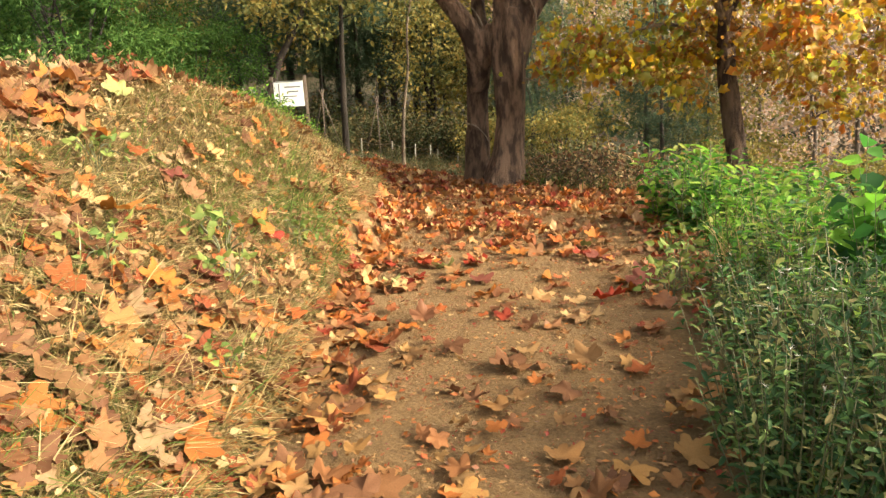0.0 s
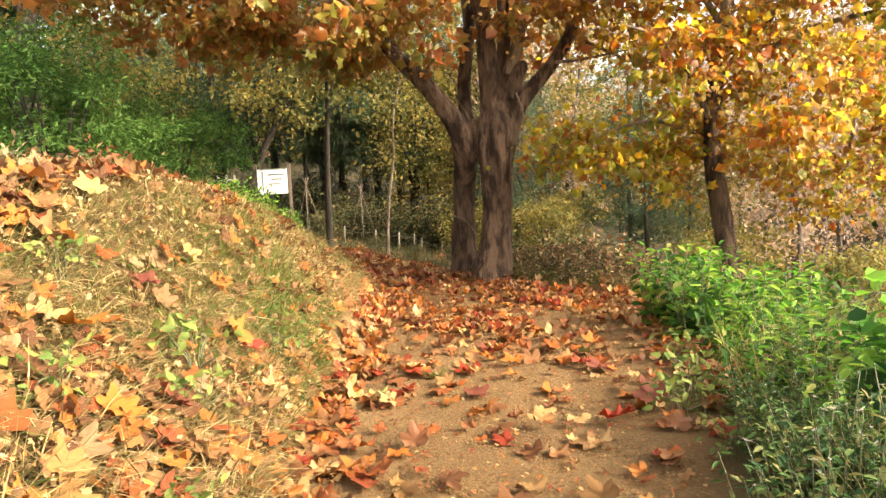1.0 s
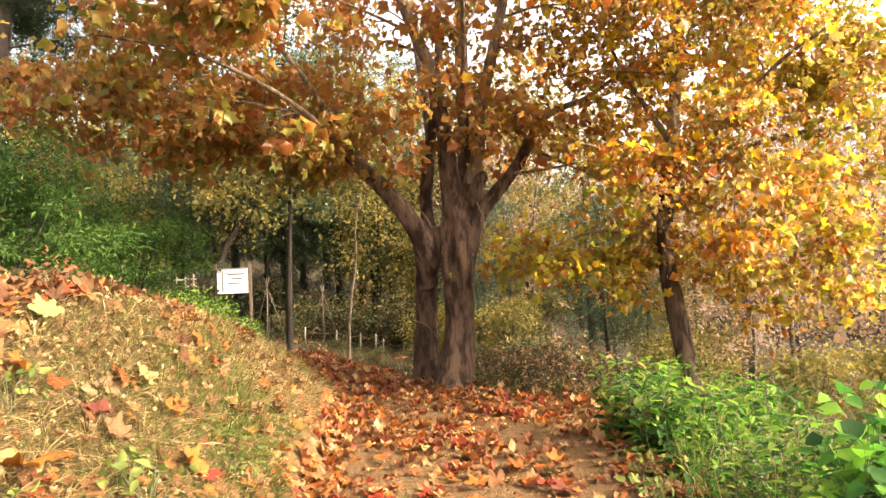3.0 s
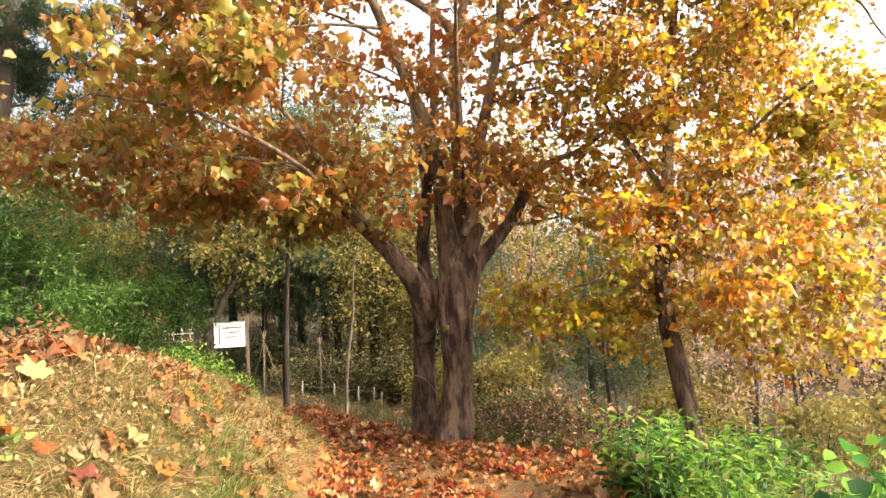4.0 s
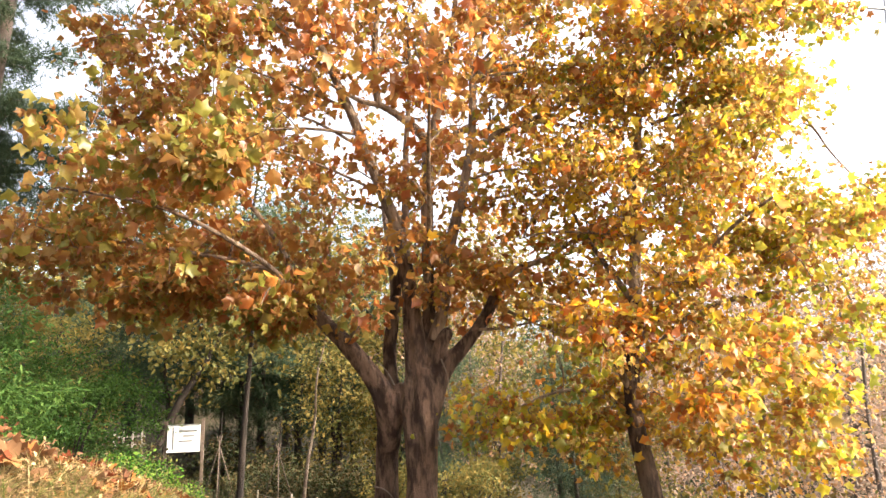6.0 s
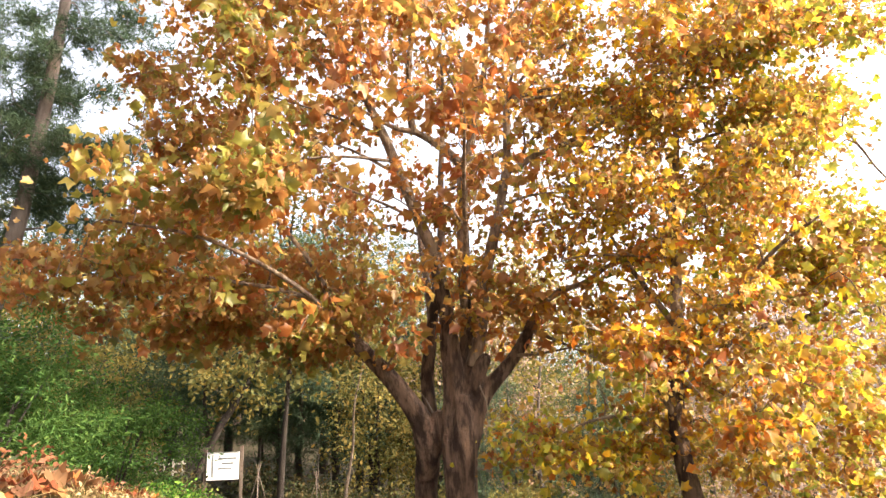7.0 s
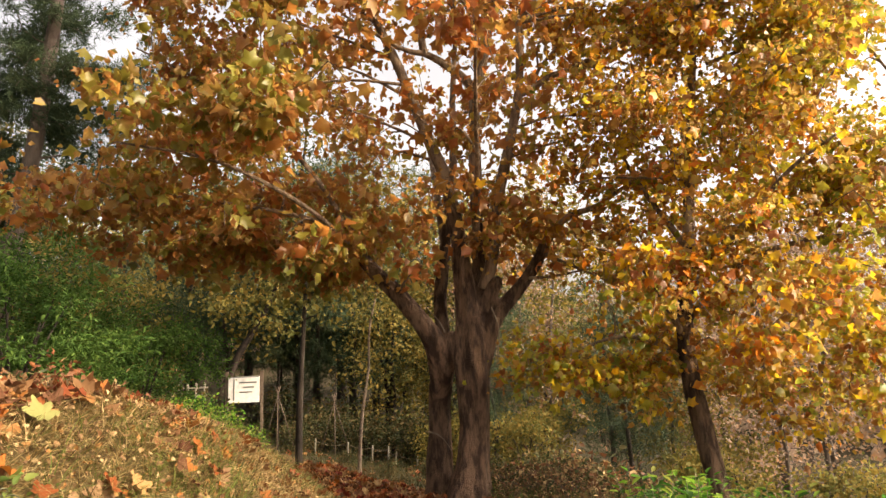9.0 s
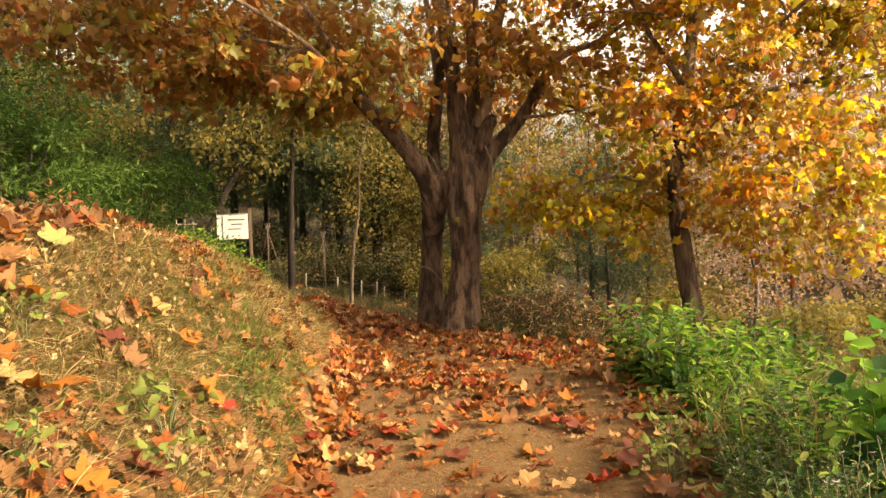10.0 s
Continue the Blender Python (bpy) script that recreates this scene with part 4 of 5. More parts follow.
stand(make_tree("broadleaf_tree", "bushy olive and yellow tree in the wood", "tree", 5.6, (0.2, 0.1), 0.09, 2.0, 0.7, 120, 42, 0.13, [DIA, SIMPLE], [M_WOOD, M_OLIVE], M_DARKBARK, 131),
      [(1.5, 19.0, 0.95, 0), (-0.1, 17.9, 0.75, 35), (6.0, 15.2, 0.66, 115), (-7.2, 19, 1.1, 40), (2.6, 21, 1.5, 150), (-12, 22, 1.4, 200), (5.2, 24, 1.7, 250), (-16, 27, 1.6, 110), (-9.5, 31, 1.6, 170), (8.8, 30, 1.1, 75), (-6.0, 14.0, 0.75, 30), (-11.5, 12.5, 1.0, 240)], "trees of the wood")
stand(make_tree("pine_tree", "dark green bushy pine in the wood", "tree", 6.2, (0.1, 0.2), 0.10, 1.7, 0.9, 100, 20, 0.22, [needle_tuft(5, 3), needle_tuft(5, 4)], [M_NEEDLE], M_DARKBARK, 141, 0.2, -0.2),
      [(-1.1, 18.3, 0.9, 0), (-9.3, 16.0, 1.3, 30), (-7.7, 15.0, 1.05, 200), (-2.1, 19.2, 0.95, 220), (-0.1, 19.6, 0.9, 50), (0.9, 20.5, 1.0, 260), (-1.3, 21.0, 1.1, 310), (-3.3, 20.5, 1.0, 10), (-4.4, 19.2, 0.9, 100), (-6.6, 18.0, 0.9, 150), (-2.6, 19.5, 1.1, 60), (-5.6, 20.5, 1.2, 120), (0.3, 21.5, 1.1, 200), (4.5, 15.0, 0.78, 10), (2.5, 17.0, 0.75, 70), (4.4, 13.6, 0.62, 20), (2.0, 14.6, 0.6, 120), (-9, 24, 1.5, 300), (-13, 17.5, 1.4, 250), (6.5, 33, 1.2, 45), (-3.8, 29, 1.8, 80), (-2.4, 22.5, 1.3, 90), (-0.6, 24, 1.5, 20), (-4.6, 23, 1.4, 150), (-7, 24.5, 1.5, 260), (1.4, 25, 1.5, 300), (-2.0, 26.5, 1.7, 200), (-11.5, 27, 1.7, 10)], "trees of the wood")
stand(make_tree("bare_tree", "slender half-bare tree with russet leaves", "tree", 6.0, (0.15, 0.1), 0.06, 1.5, 0.5, 120, 22, 0.075, [DIA], [M_REDWOOD], M_PINEBARK, 151, 0.22),
      [(8.0, 13.0, 1.12, 0), (9.6, 12.0, 1.19, 70), (7.2, 15.5, 1.05, 130), (11.5, 15.0, 1.4, 200), (9.4, 17.5, 1.33, 300), (13.5, 13.5, 1.54, 250), (6.6, 19.5, 1.12, 40), (12.5, 20, 1.54, 90), (16, 18, 1.68, 10), (10.6, 24, 1.54, 170), (15.5, 26, 1.82, 20), (6.2, 11.5, 0.84, 200), (20, 22, 1.68, 60), (19, 30, 1.96, 0), (4.3, 19, 1.35, 60), (3.3, 17.6, 1.15, 140), (2.3, 18.4, 1.1, 220), (10.4, 13.6, 1.25, 30), (8.6, 15.8, 1.3, 110)], "half-bare trees beyond the path")

# the tall pine on the bank
pine = tagged(empty("pine_tree", (-5.95, 11, 1.9)), "tall leaning pine with a bare grey-brown trunk", "tree")
b = Builder()
line = smooth_line([(-6.05, 11, 1.3), (-5.85, 11, 3.4), (-5.60, 11, 5.0), (-5.44, 11, 6.62), (-5.34, 11, 8.07), (-5.28, 11, 9.4), (-5.2, 11, 12.0)], 5)
tube(b, line, np.linspace(0.155, 0.06, len(line)), 14, lumps=0.1)
part("trunk", b.mesh("trunk", [M_PINEBARK], True), pine, "bare grey-brown leaning trunk")
sk = [(*p, 0.09) for p in line if p[2] > 3.6]
targets = np.concatenate([ellipsoid_points(115, (-6.9, 11.4, 8.0), (2.0, 2.0, 3.2), 41, 0.3), ellipsoid_points(44, (-4.7, 11.6, 7.8), (1.3, 1.6, 2.2), 42, 0.3), ellipsoid_points(20, (-5.0, 11.5, 5.8), (0.9, 1.2, 0.9), 44, 0.3), ellipsoid_points(60, (-6.8, 11.6, 5.4), (1.5, 1.5, 1.5), 43, 0.3)])
tw = Builder()
lines = grow(sk, targets, tw, 0.006, 0.03, 5, seed=8)
part("branchwork", tw.mesh("branches", [M_PINEBARK], True), pine, kind="stuff")
pos, rot, sz = leaves_on(lines, 74, 0.15, 23, -0.2, 0.14, 0.35)
part("crown", scatter_mesh("crown", [needle_tuft(9, 5), needle_tuft(9, 6)], pos, rot, sz, [M_NEEDLE]), pine, "blue-green needle tufts", kind="stuff")


# ---- shrubs on the bank ----
def make_shrub(name, label, height, radius, n_targets, per_line, leaf, shapes, mats, bark, seed, spread=0.16, hang=0.2, category="shrub"):
    th = tagged(empty(name), label, category)
    r = np.random.default_rng(seed)
    sk, b = [], Builder()
    for k in range(7):
        a = 2 * math.pi * k / 7 + r.random()
        e = np.array([math.cos(a) * radius * 0.5, math.sin(a) * radius * 0.5, height * (0.55 + 0.3 * r.random())])
        ln = smooth_line([(0.05 * math.cos(a), 0.05 * math.sin(a), -0.15), e * np.array([0.35, 0.35, 0.5]), e], 4)
        tube(b, ln, np.linspace(min(0.022, 0.02 * height), min(0.008, 0.01 * height), len(ln)), 5)
        sk += [(*p, 0.012) for p in ln]
    tg = ellipsoid_points(n_targets, (0, 0, height * 0.52), (radius, radius, height * 0.5), seed + 1, 0.3)
    lines = grow(sk, tg, b, 0.002, 0.01, 3, seed=seed)
    part("branchwork", b.mesh("branches", [bark], True), th, kind="stuff")
    pos, rot, sz = leaves_on(lines, per_line, leaf, seed + 2, hang, spread)
    mi = (rng.random(len(pos)) < 0.3).astype(int) if len(mats) > 1 else None
    part("foliage", scatter_mesh("foliage", shapes, pos, rot, sz, mats, mi), th, kind="stuff")
    return th


NARROW = (lambda v, f: (v * np.array([1, 0.5, 1]), f))(*diamond_leaf())
stand(make_shrub("shrub", "dense green shrub with narrow leaves on the bank", 2.2, 1.15, 110, 120, 0.066, [NARROW], [M_DARKGREEN], M_DARKBARK, 201, 0.12),
      [(-3.9, 7.6, 1.0, 0), (-4.9, 8.6, 1.1, 80), (-3.3, 9.4, 0.9, 160), (-5.6, 7.0, 1.1, 200), (-4.4, 10.6, 1.0, 300), (-6.9, 9.2, 1.15, 40)], "green shrubs on the bank")
stand(make_shrub("shrub", "olive and yellowing shrub behind the bank", 1.9, 1.0, 80, 30, 0.10, [DIA, SIMPLE], [M_WOOD, M_OLIVE], M_DARKBARK, 211),
      [(-4.6, 11.4, 1.0, 0), (-5.2, 12.6, 1.2, 90), (-7.8, 12.0, 1.4, 200), (2.3, 13.2, 0.75, 30), (0.9, 14.4, 0.6, 140), (5.0, 11.6, 0.8, 250), (6.4, 13.4, 0.9, 100), (1.9, 15.5, 0.8, 280), (6.6, 10.4, 0.8, 320), (8.2, 10.6, 1.0, 350), (3.2, 16.2, 0.9, 70), (-7.8, 7.4, 1.3, 10)], "yellowing shrubs")
stand(make_shrub("undergrowth", "dim olive undergrowth beneath the trees", 1.0, 0.7, 60, 26, 0.08, [DIA, SIMPLE], [M_UNDER], M_DARKBARK, 241),
      [(-2.9, 14.3, 0.45, 10), (-2.2, 15.4, 0.6, 70), (-0.7, 16.4, 0.8, 150), (-3.4, 15.9, 0.5, 210), (0.3, 16.0, 0.9, 260), (-0.9, 17.0, 0.9, 300), (-1.7, 16.5, 0.8, 340), (-4.6, 14.2, 0.8, 30), (1.3, 11.6, 0.55, 90), (2.2, 11.2, 0.7, 20), (3.0, 10.8, 0.7, 60), (-0.2, 12.6, 0.28, 0), (0.5, 12.2, 0.35, 80), (-0.9, 13.4, 0.28, 140), (0.4, 16.6, 1.1, 130), (-5.6, 16.2, 1.0, 0), (-4.75, 16.8, 1.05, 20), (-4.2, 16.7, 0.8, 120), (-3.0, 18.6, 1.2, 45), (-1.6, 17.6, 1.1, 190), (1.4, 16.8, 1.2, 270)], "undergrowth in the wood")
stand(make_shrub("seedling", "small light green seedling with broad leaves", 0.26, 0.16, 14, 7, 0.06, [OV], [M_SEEDLING], M_STEM, 251, 0.05, 0.1, "plant"),
      [(-1.25, 3.5, 1.2, 10), (-1.15, 3.2, 0.9, 60), (-1.5, 2.7, 0.9, 120), (-1.05, 4.4, 0.8, 200), (-1.9, 3.6, 0.9, 260), (-0.95, 2.4, 0.8, 300), (-1.35, 3.75, 0.8, 330), (1.15, 3.5, 0.9, 0), (1.35, 3.9, 1.0, 50), (1.2, 3.05, 0.8, 80), (1.5, 4.5, 0.9, 140), (1.3, 3.65, 0.8, 190), (1.25, 2.6, 0.9, 230)], "seedlings")
stand(make_shrub("shrub", "small rust-red leafed shrub on the bank", 0.9, 0.42, 26, 22, 0.085, [HALF_A, HALF_B, SIMPLE], [M_RED], M_DARKBARK, 221),
      [(-3.0, 6.5, 0.62, 0), (-3.5, 6.6, 0.5, 120)], "russet shrubs")
stand(make_shrub("shrub", "bright green low bush at the bank's end", 0.85, 0.5, 45, 22, 0.09, [OV], [M_WEED], M_STEM, 231),
      [(-1.75, 7.2, 0.36, 0), (-2.0, 7.3, 0.42, 100), (-1.55, 7.6, 0.3, 200), (-2.2, 7.5, 0.42, 30)], "bright low bushes")

# ---- weeds on the right of the path ----
def make_weeds(name, label, height, radius, stems, per_stem, leaf, shapes, mats, seed, rise=0.2, heads=0, category="weeds"):
    """A clump of upright leafy stems, the leaves smaller towards the tips."""
    th = tagged(empty(name), label, category)
    r = np.random.default_rng(seed)
    b, pos, dirs, size, tips = Builder(), [], [], [], []
    for k in range(stems):
        a, q = 2 * math.pi * r.random(), radius * math.sqrt(r.random())
        foot = np.array([math.cos(a) * q * 0.6, math.sin(a) * q * 0.6, -0.06])
        h = height * (0.55 + 0.5 * r.random())
        top = np.array([math.cos(a) * q * 1.25, math.sin(a) * q * 1.25, h]) + np.append(r.normal(size=2) * 0.06 * height, 0)
        ln = smooth_line([foot, foot + (top - foot) * 0.4 + np.append(r.normal(size=2) * 0.02, 0), top], 4)
        tube(b, ln, np.linspace(0.0045, 0.0015, len(ln)), 4)
        tips.append(top)
        n = int(per_stem * (0.7 + 0.6 * r.random()))
        t = 0.12 + 0.9 * np.linspace(0, 1, n)
        f = np.clip(t * (len(ln) - 1), 0, len(ln) - 1.001)
        i = f.astype(int)
        p = ln[i] + (ln[i + 1] - ln[i]) * (f - i)[:, None]
        w = np.arange(n) * 2.4 + r.random() * 6
        d = np.stack([np.cos(w), np.sin(w), rise + 0.5 * r.normal(size=n)], 1)
        side = leaf * 0.8 * r.random(n) * (1.15 - t)
        pos.append(p + d * side[:, None])
        dirs.append(d)
        size.append(leaf * (1.15 - 0.5 * t) * (0.7 + 0.6 * r.random(n)))
    part("stalkwork", b.mesh("stalkwork", [M_STEM], True), th, kind="stuff")
    pos, dirs, size = np.concatenate(pos), np.concatenate(dirs), np.concatenate(size)
    rot = frames_from(dirs, r.normal(size=(len(pos), 3)) * 0.35 + np.array([0, 0, 1.0]))
    mi = (r.random(len(pos)) < 0.3).astype(int) if len(mats) > 1 else None
    part("foliage", scatter_mesh("foliage", shapes, pos, rot, size, mats, mi), th, kind="stuff")
    if heads:
        tip = np.array(tips[:heads])
        k = len(tip)
        hrot = frames_from(r.normal(size=(k, 3)) * 0.3 + np.array([0, 0, 1.0]), r.normal(size=(k, 3)))
        part("seed_head", scatter_mesh("seed_head", [needle_tuft(22, 9), needle_tuft(18, 10)], tip, hrot, 0.011 * (0.7 + 0.6 * r.random(k)), [M_PETAL], wide=np.full(k, 0.03)), th, "pale fluffy seed heads", kind="stuff")
    return th


def weed_places(ys, rows, gap, size, seed):
    """Clumps in loose rows beside the path, low where the young tree's foot stands open."""
    r = np.random.default_rng(seed)
    out = []
    for y in ys:
        for k in range(rows):
            x = float(np.interp(y, [1.4, 2.8, 4.4, 5.2, 6.0, 7.0, 8.0], [0.75, 1.15, 1.78, 2.02, 2.2, 2.4, 2.75])) + gap * k + 0.12 * r.normal()
            yy = y + 0.14 * r.normal()
            low = abs(x - 0.492 * yy + 0.4) < 0.13
            out.append((x, yy, size * (0.55 + 0.8 * r.random()) * (0.55 if low else 1.0), 360 * r.random()))
    return out


OVAL_SLIM = plain_leaf(0.42, 0.1, 0.15)
stand(make_weeds("weed_clump", "fresh green leafy weeds at the path's edge", 0.52, 0.22, 16, 19, 0.10, [OVAL_SLIM, SIMPLE], [M_WEED], 301, 0.15),
      weed_places((4.6, 5.05, 5.5, 5.95, 6.4, 6.85, 7.3), 4, 0.42, 1.0, 302) + [(1.62, 2.85, 0.9, 20), (1.82, 3.25, 0.95, 100), (1.58, 3.5, 0.8, 200), (1.9, 2.6, 1.0, 290), (1.95, 3.75, 0.9, 50), (1.45, 2.55, 0.75, 150)], "weeds by the path")
stand(make_weeds("weed_clump", "yellowing weeds with withered leaves at the path's edge", 0.46, 0.26, 20, 20, 0.07, [OVAL_SLIM, SIMPLE], [M_ASTER, M_WEED], 303, -0.1),
      [(x + 0.24, y, q, a) for x, y, q, a in weed_places((3.3, 3.75, 4.2, 4.75, 5.6, 6.5, 7.5), 3, 0.5, 0.95, 304)], "yellowing weeds")
stand(make_weeds("aster_clump", "dark bushy aster with dry seed heads", 0.60, 0.28, 44, 34, 0.054, [OVAL_SLIM, NARROW], [M_ASTER], 311, -0.1, 11),
      [(1.02, 1.95, 1.0, 20), (1.32, 1.72, 1.1, 70), (1.28, 2.25, 0.9, 150), (1.68, 2.05, 1.15, 200), (0.88, 1.62, 0.8, 250), (1.15, 1.4, 1.0, 290), (1.5, 2.5, 0.8, 10), (1.32, 2.75, 0.7, 100), (1.65, 1.55, 1.2, 330), (2.1, 2.3, 1.1, 60), (1.42, 3.1, 0.62, 130), (1.75, 3.4, 0.7, 190), (2.1, 1.7, 1.2, 240), (1.2, 1.05, 1.0, 310)], "asters by the path")
BROAD = oval_leaf(0.85, 0.08, 0.2)
# the last five, taller, are unseen: added out of view to shade the asters
stand(make_weeds("mulberry_seedling", "large-leaved bright green seedling by the path", 1.0, 0.26, 13, 14, 0.17, [BROAD], [M_BIGLEAF], 321, -0.25, 0, "shrub"),
      [(1.92, 2.9, 0.88, 0), (2.2, 3.4, 0.85, 130), (2.12, 2.55, 0.92, 250), (2.5, 3.4, 0.95, 80), (2.45, 2.85, 1.0, 180), (2.5, 1.5, 1.45, 40), (2.85, 1.95, 1.5, 200), (2.3, 1.0, 1.4, 300), (2.1, 0.45, 1.3, 100), (2.75, 0.9, 1.5, 10)], "mulberry seedlings")
stand(make_shrub("dry_brush", "dry brown stalks and withered fern in rough grass", 0.40, 0.45, 50, 14, 0.07, [NARROW, DIA], [M_BRUSH, M_UNDER], M_POST, 331, 0.10, 0.2, "weeds"),
      [(1.5, 9.0, 0.72, 0), (1.95, 8.5, 0.8, 60), (2.35, 8.1, 0.8, 130), (2.5, 7.4, 0.7, 190), (2.0, 9.3, 1.0, 240), (2.8, 8.8, 1.0, 300), (1.4, 9.8, 0.9, 20), (2.3, 10.2, 1.2, 80), (3.1, 9.8, 1.1, 150), (2.7, 11.6, 2.0, 35), (3.2, 12.0, 1.7, 215), (1.25, 8.75, 0.5, 10), (1.7, 8.2, 0.5, 100), (2.1, 7.75, 0.5, 200), (-2.5, 5.3, 0.45, 40), (-2.9, 5.6, 0.6, 90), (-2.3, 6.0, 0.5, 140), (-2.7, 6.4, 0.7, 250), (-3.3, 5.0, 0.6, 310), (-3.2, 6.2, 1.0, 10), (-2.35, 6.8, 0.6, 70), (-2.95, 5.85, 0.85, 130), (-3.5, 6.0, 1.1, 200), (-3.9, 6.2, 1.2, 280), (-2.6, 6.1, 0.7, 330), (-3.35, 5.5, 0.8, 20), (-3.8, 5.5, 1.0, 95), (-4.3, 5.9, 1.2, 160)], "dry stalks")


# ---- built things in the wood ----
def notice_board():
    z = float(land(-3.6, 17.2))
    th = tagged(empty("notice_board", (-3.58, 17.2, z)), "white notice board on dark wooden posts", "sign")
    for x in (-4.0, -3.19):
        b = Builder()
        box(b, (x - 0.035, 17.22, z - 0.2), (x + 0.035, 17.29, 1.72), bevel=0.008)
        part("post", b.mesh("post", [M_POST]), th)
    b = Builder()
    box(b, (-3.955, 17.19, 0.99), (-3.235, 17.215, 1.60), bevel=0.005)
    pn = part("panel", b.mesh("panel", [M_WHITEPAINT]), th, "white painted panel")
    for x0, z0, x1, z1 in ((-3.70, 1.44, -3.30, 1.475), (-3.62, 1.33, -3.36, 1.365), (-3.70, 1.22, -3.40, 1.25), (-3.84, 1.05, -3.81, 1.54), (-3.94, 1.575, -3.25, 1.597)):
        b = Builder()
        box(b, (x0, 17.182, z0), (x1, 17.1895, z1))
        part("print", b.mesh("print", [M_INK]), pn)


def rope_fence():
    th = tagged(empty("rope_fence", (-0.3, 15.3, float(land(-0.3, 15.3)))), "low pale wooden posts joined by a sagging rope", "fence")
    tops = []
    for x, y, h in ((-1.75, 15.5, 0.34), (-1.06, 15.3, 0.34), (-0.55, 15.3, 0.38), (-0.22, 15.3, 0.38), (-0.06, 15.2, 0.3), (0.38, 15.2, 0.24), (0.85, 15.1, 0.3), (1.4, 15.0, 0.36)):
        z = float(land(x, y))
        b = Builder()
        tube(b, [(x, y, z - 0.15), (x, y, z + h * 0.5), (x + 0.01, y, z + h - 0.02), (x + 0.01, y, z + h)], [0.018, 0.017, 0.016, 0.010], 8)
        part("post", b.mesh("post", [M_PALEPOST], True), th)
        tops.append((x, y - 0.03, z + h - 0.06))
    pts = []
    for a, c in zip(tops, tops[1:]):
        a, c = np.array(a), np.array(c)
        pts += [a, (a + c) / 2 - np.array([0, 0, 0.05])]
    b = Builder()
    tube(b, smooth_line(pts + [np.array(tops[-1])], 3), np.full((len(pts)) * 3 + 1, 0.0045), 5)
    part("rope", b.mesh("rope", [M_ROPE], True), th)


def garden_fence():
    z = float(land(-4.8, 17.4))
    th = tagged(empty("garden_fence", (-4.8, 17.4, z)), "short white slatted fence among the shrubs", "fence")
    for x in (-5.15, -4.95, -4.75, -4.55):
        b = Builder()
        box(b, (x - 0.02, 17.38, z - 0.1), (x + 0.02, 17.41, 1.5), bevel=0.005)
        part("slat", b.mesh("slat", [M_PALEPOST]), th)
    for zz in (1.2, 1.38):
        b = Builder()
        box(b, (-5.22, 17.412, zz - 0.02), (-4.48, 17.43, zz + 0.02), bevel=0.004)
        part("rail", b.mesh("rail", [M_PALEPOST]), th)


def tree_support(x, y, h):
    z = float(land(x, y))
    th = tagged(empty("tree_support", (x, y, z)), "wooden tripod of stakes round a planted sapling", "stakes", "tripods in the wood")
    for k in range(3):
        a = 2.1 * k + 0.6
        b = Builder()
        tube(b, [(x + 0.42 * math.cos(a), y + 0.42 * math.sin(a), z - 0.1), (x - 0.06 * math.cos(a), y - 0.06 * math.sin(a), z + h)], [0.011, 0.010], 7)
        part("stake", b.mesh("stake", [M_POST], True), th)
    b = Builder()
    tube(b, smooth_line([(x, y, z - 0.1), (x + 0.02, y, z + h), (x + 0.04, y, z + 1.35 * h)], 4), np.linspace(0.014, 0.005, 9), 6)
    part("sapling", b.mesh("sapling", [M_DARKBARK], True), th)


def utility_pole():
    x, y = 11.3, 12.15
    z = float(land(x, y))
    th = tagged(empty("utility_pole", (x, y, z)), "slender grey metal pole beyond the trees", "pole")
    b = Builder()
    tube(b, [(x - 0.72, y, z - 0.4), (x - 0.02, y, 5.0), (x + 0.38, y, 8.5), (x + 0.57, y, 10.2)], [0.055, 0.05, 0.042, 0.036], 12)
    part("shaft", b.mesh("shaft", [M_METAL], True), th)
    b = Builder()
    box(b, (x + 0.08, y - 0.03, 9.86), (x + 0.98, y + 0.03, 9.92), bevel=0.01)
    part("crossarm", b.mesh("crossarm", [M_METAL]), th)


notice_board()
rope_fence()
garden_fence()
tree_support(-2.45, 15.0, 1.35)
tree_support(-1.35, 15.6, 1.3)
utility_pole()

# ---- far woods on the hills ----
n = 5200
ang = rng.uniform(-1.2, 1.25, n)
dist = rng.uniform(36, 150, n)
fx, fy = np.sin(ang) * dist, np.cos(ang) * dist
m = 14
cx = np.repeat(np.stack([fx, fy, land(fx, fy) + 2.2], 1), m, axis=0) + rng.normal(size=(n * m, 3)) * np.array([1.6, 1.6, 1.6])
frot = frames_from(rng.normal(size=(n * m, 3)), rng.normal(size=(n * m, 3)))
kinds = np.repeat(rng.choice([0, 1, 2], n, p=[0.35, 0.2, 0.45]), m)
tagged(new("far_woods", scatter_mesh("far_woods", [DIA], cx, frot, 0.92 * (0.7 + 0.6 * rng.random(n * m)), [M_OLIVE, M_NEEDLE, M_REDWOOD], kinds)), "distant mixed autumn woods on the hillside", "woods", kind="stuff")

# ---- grass ----


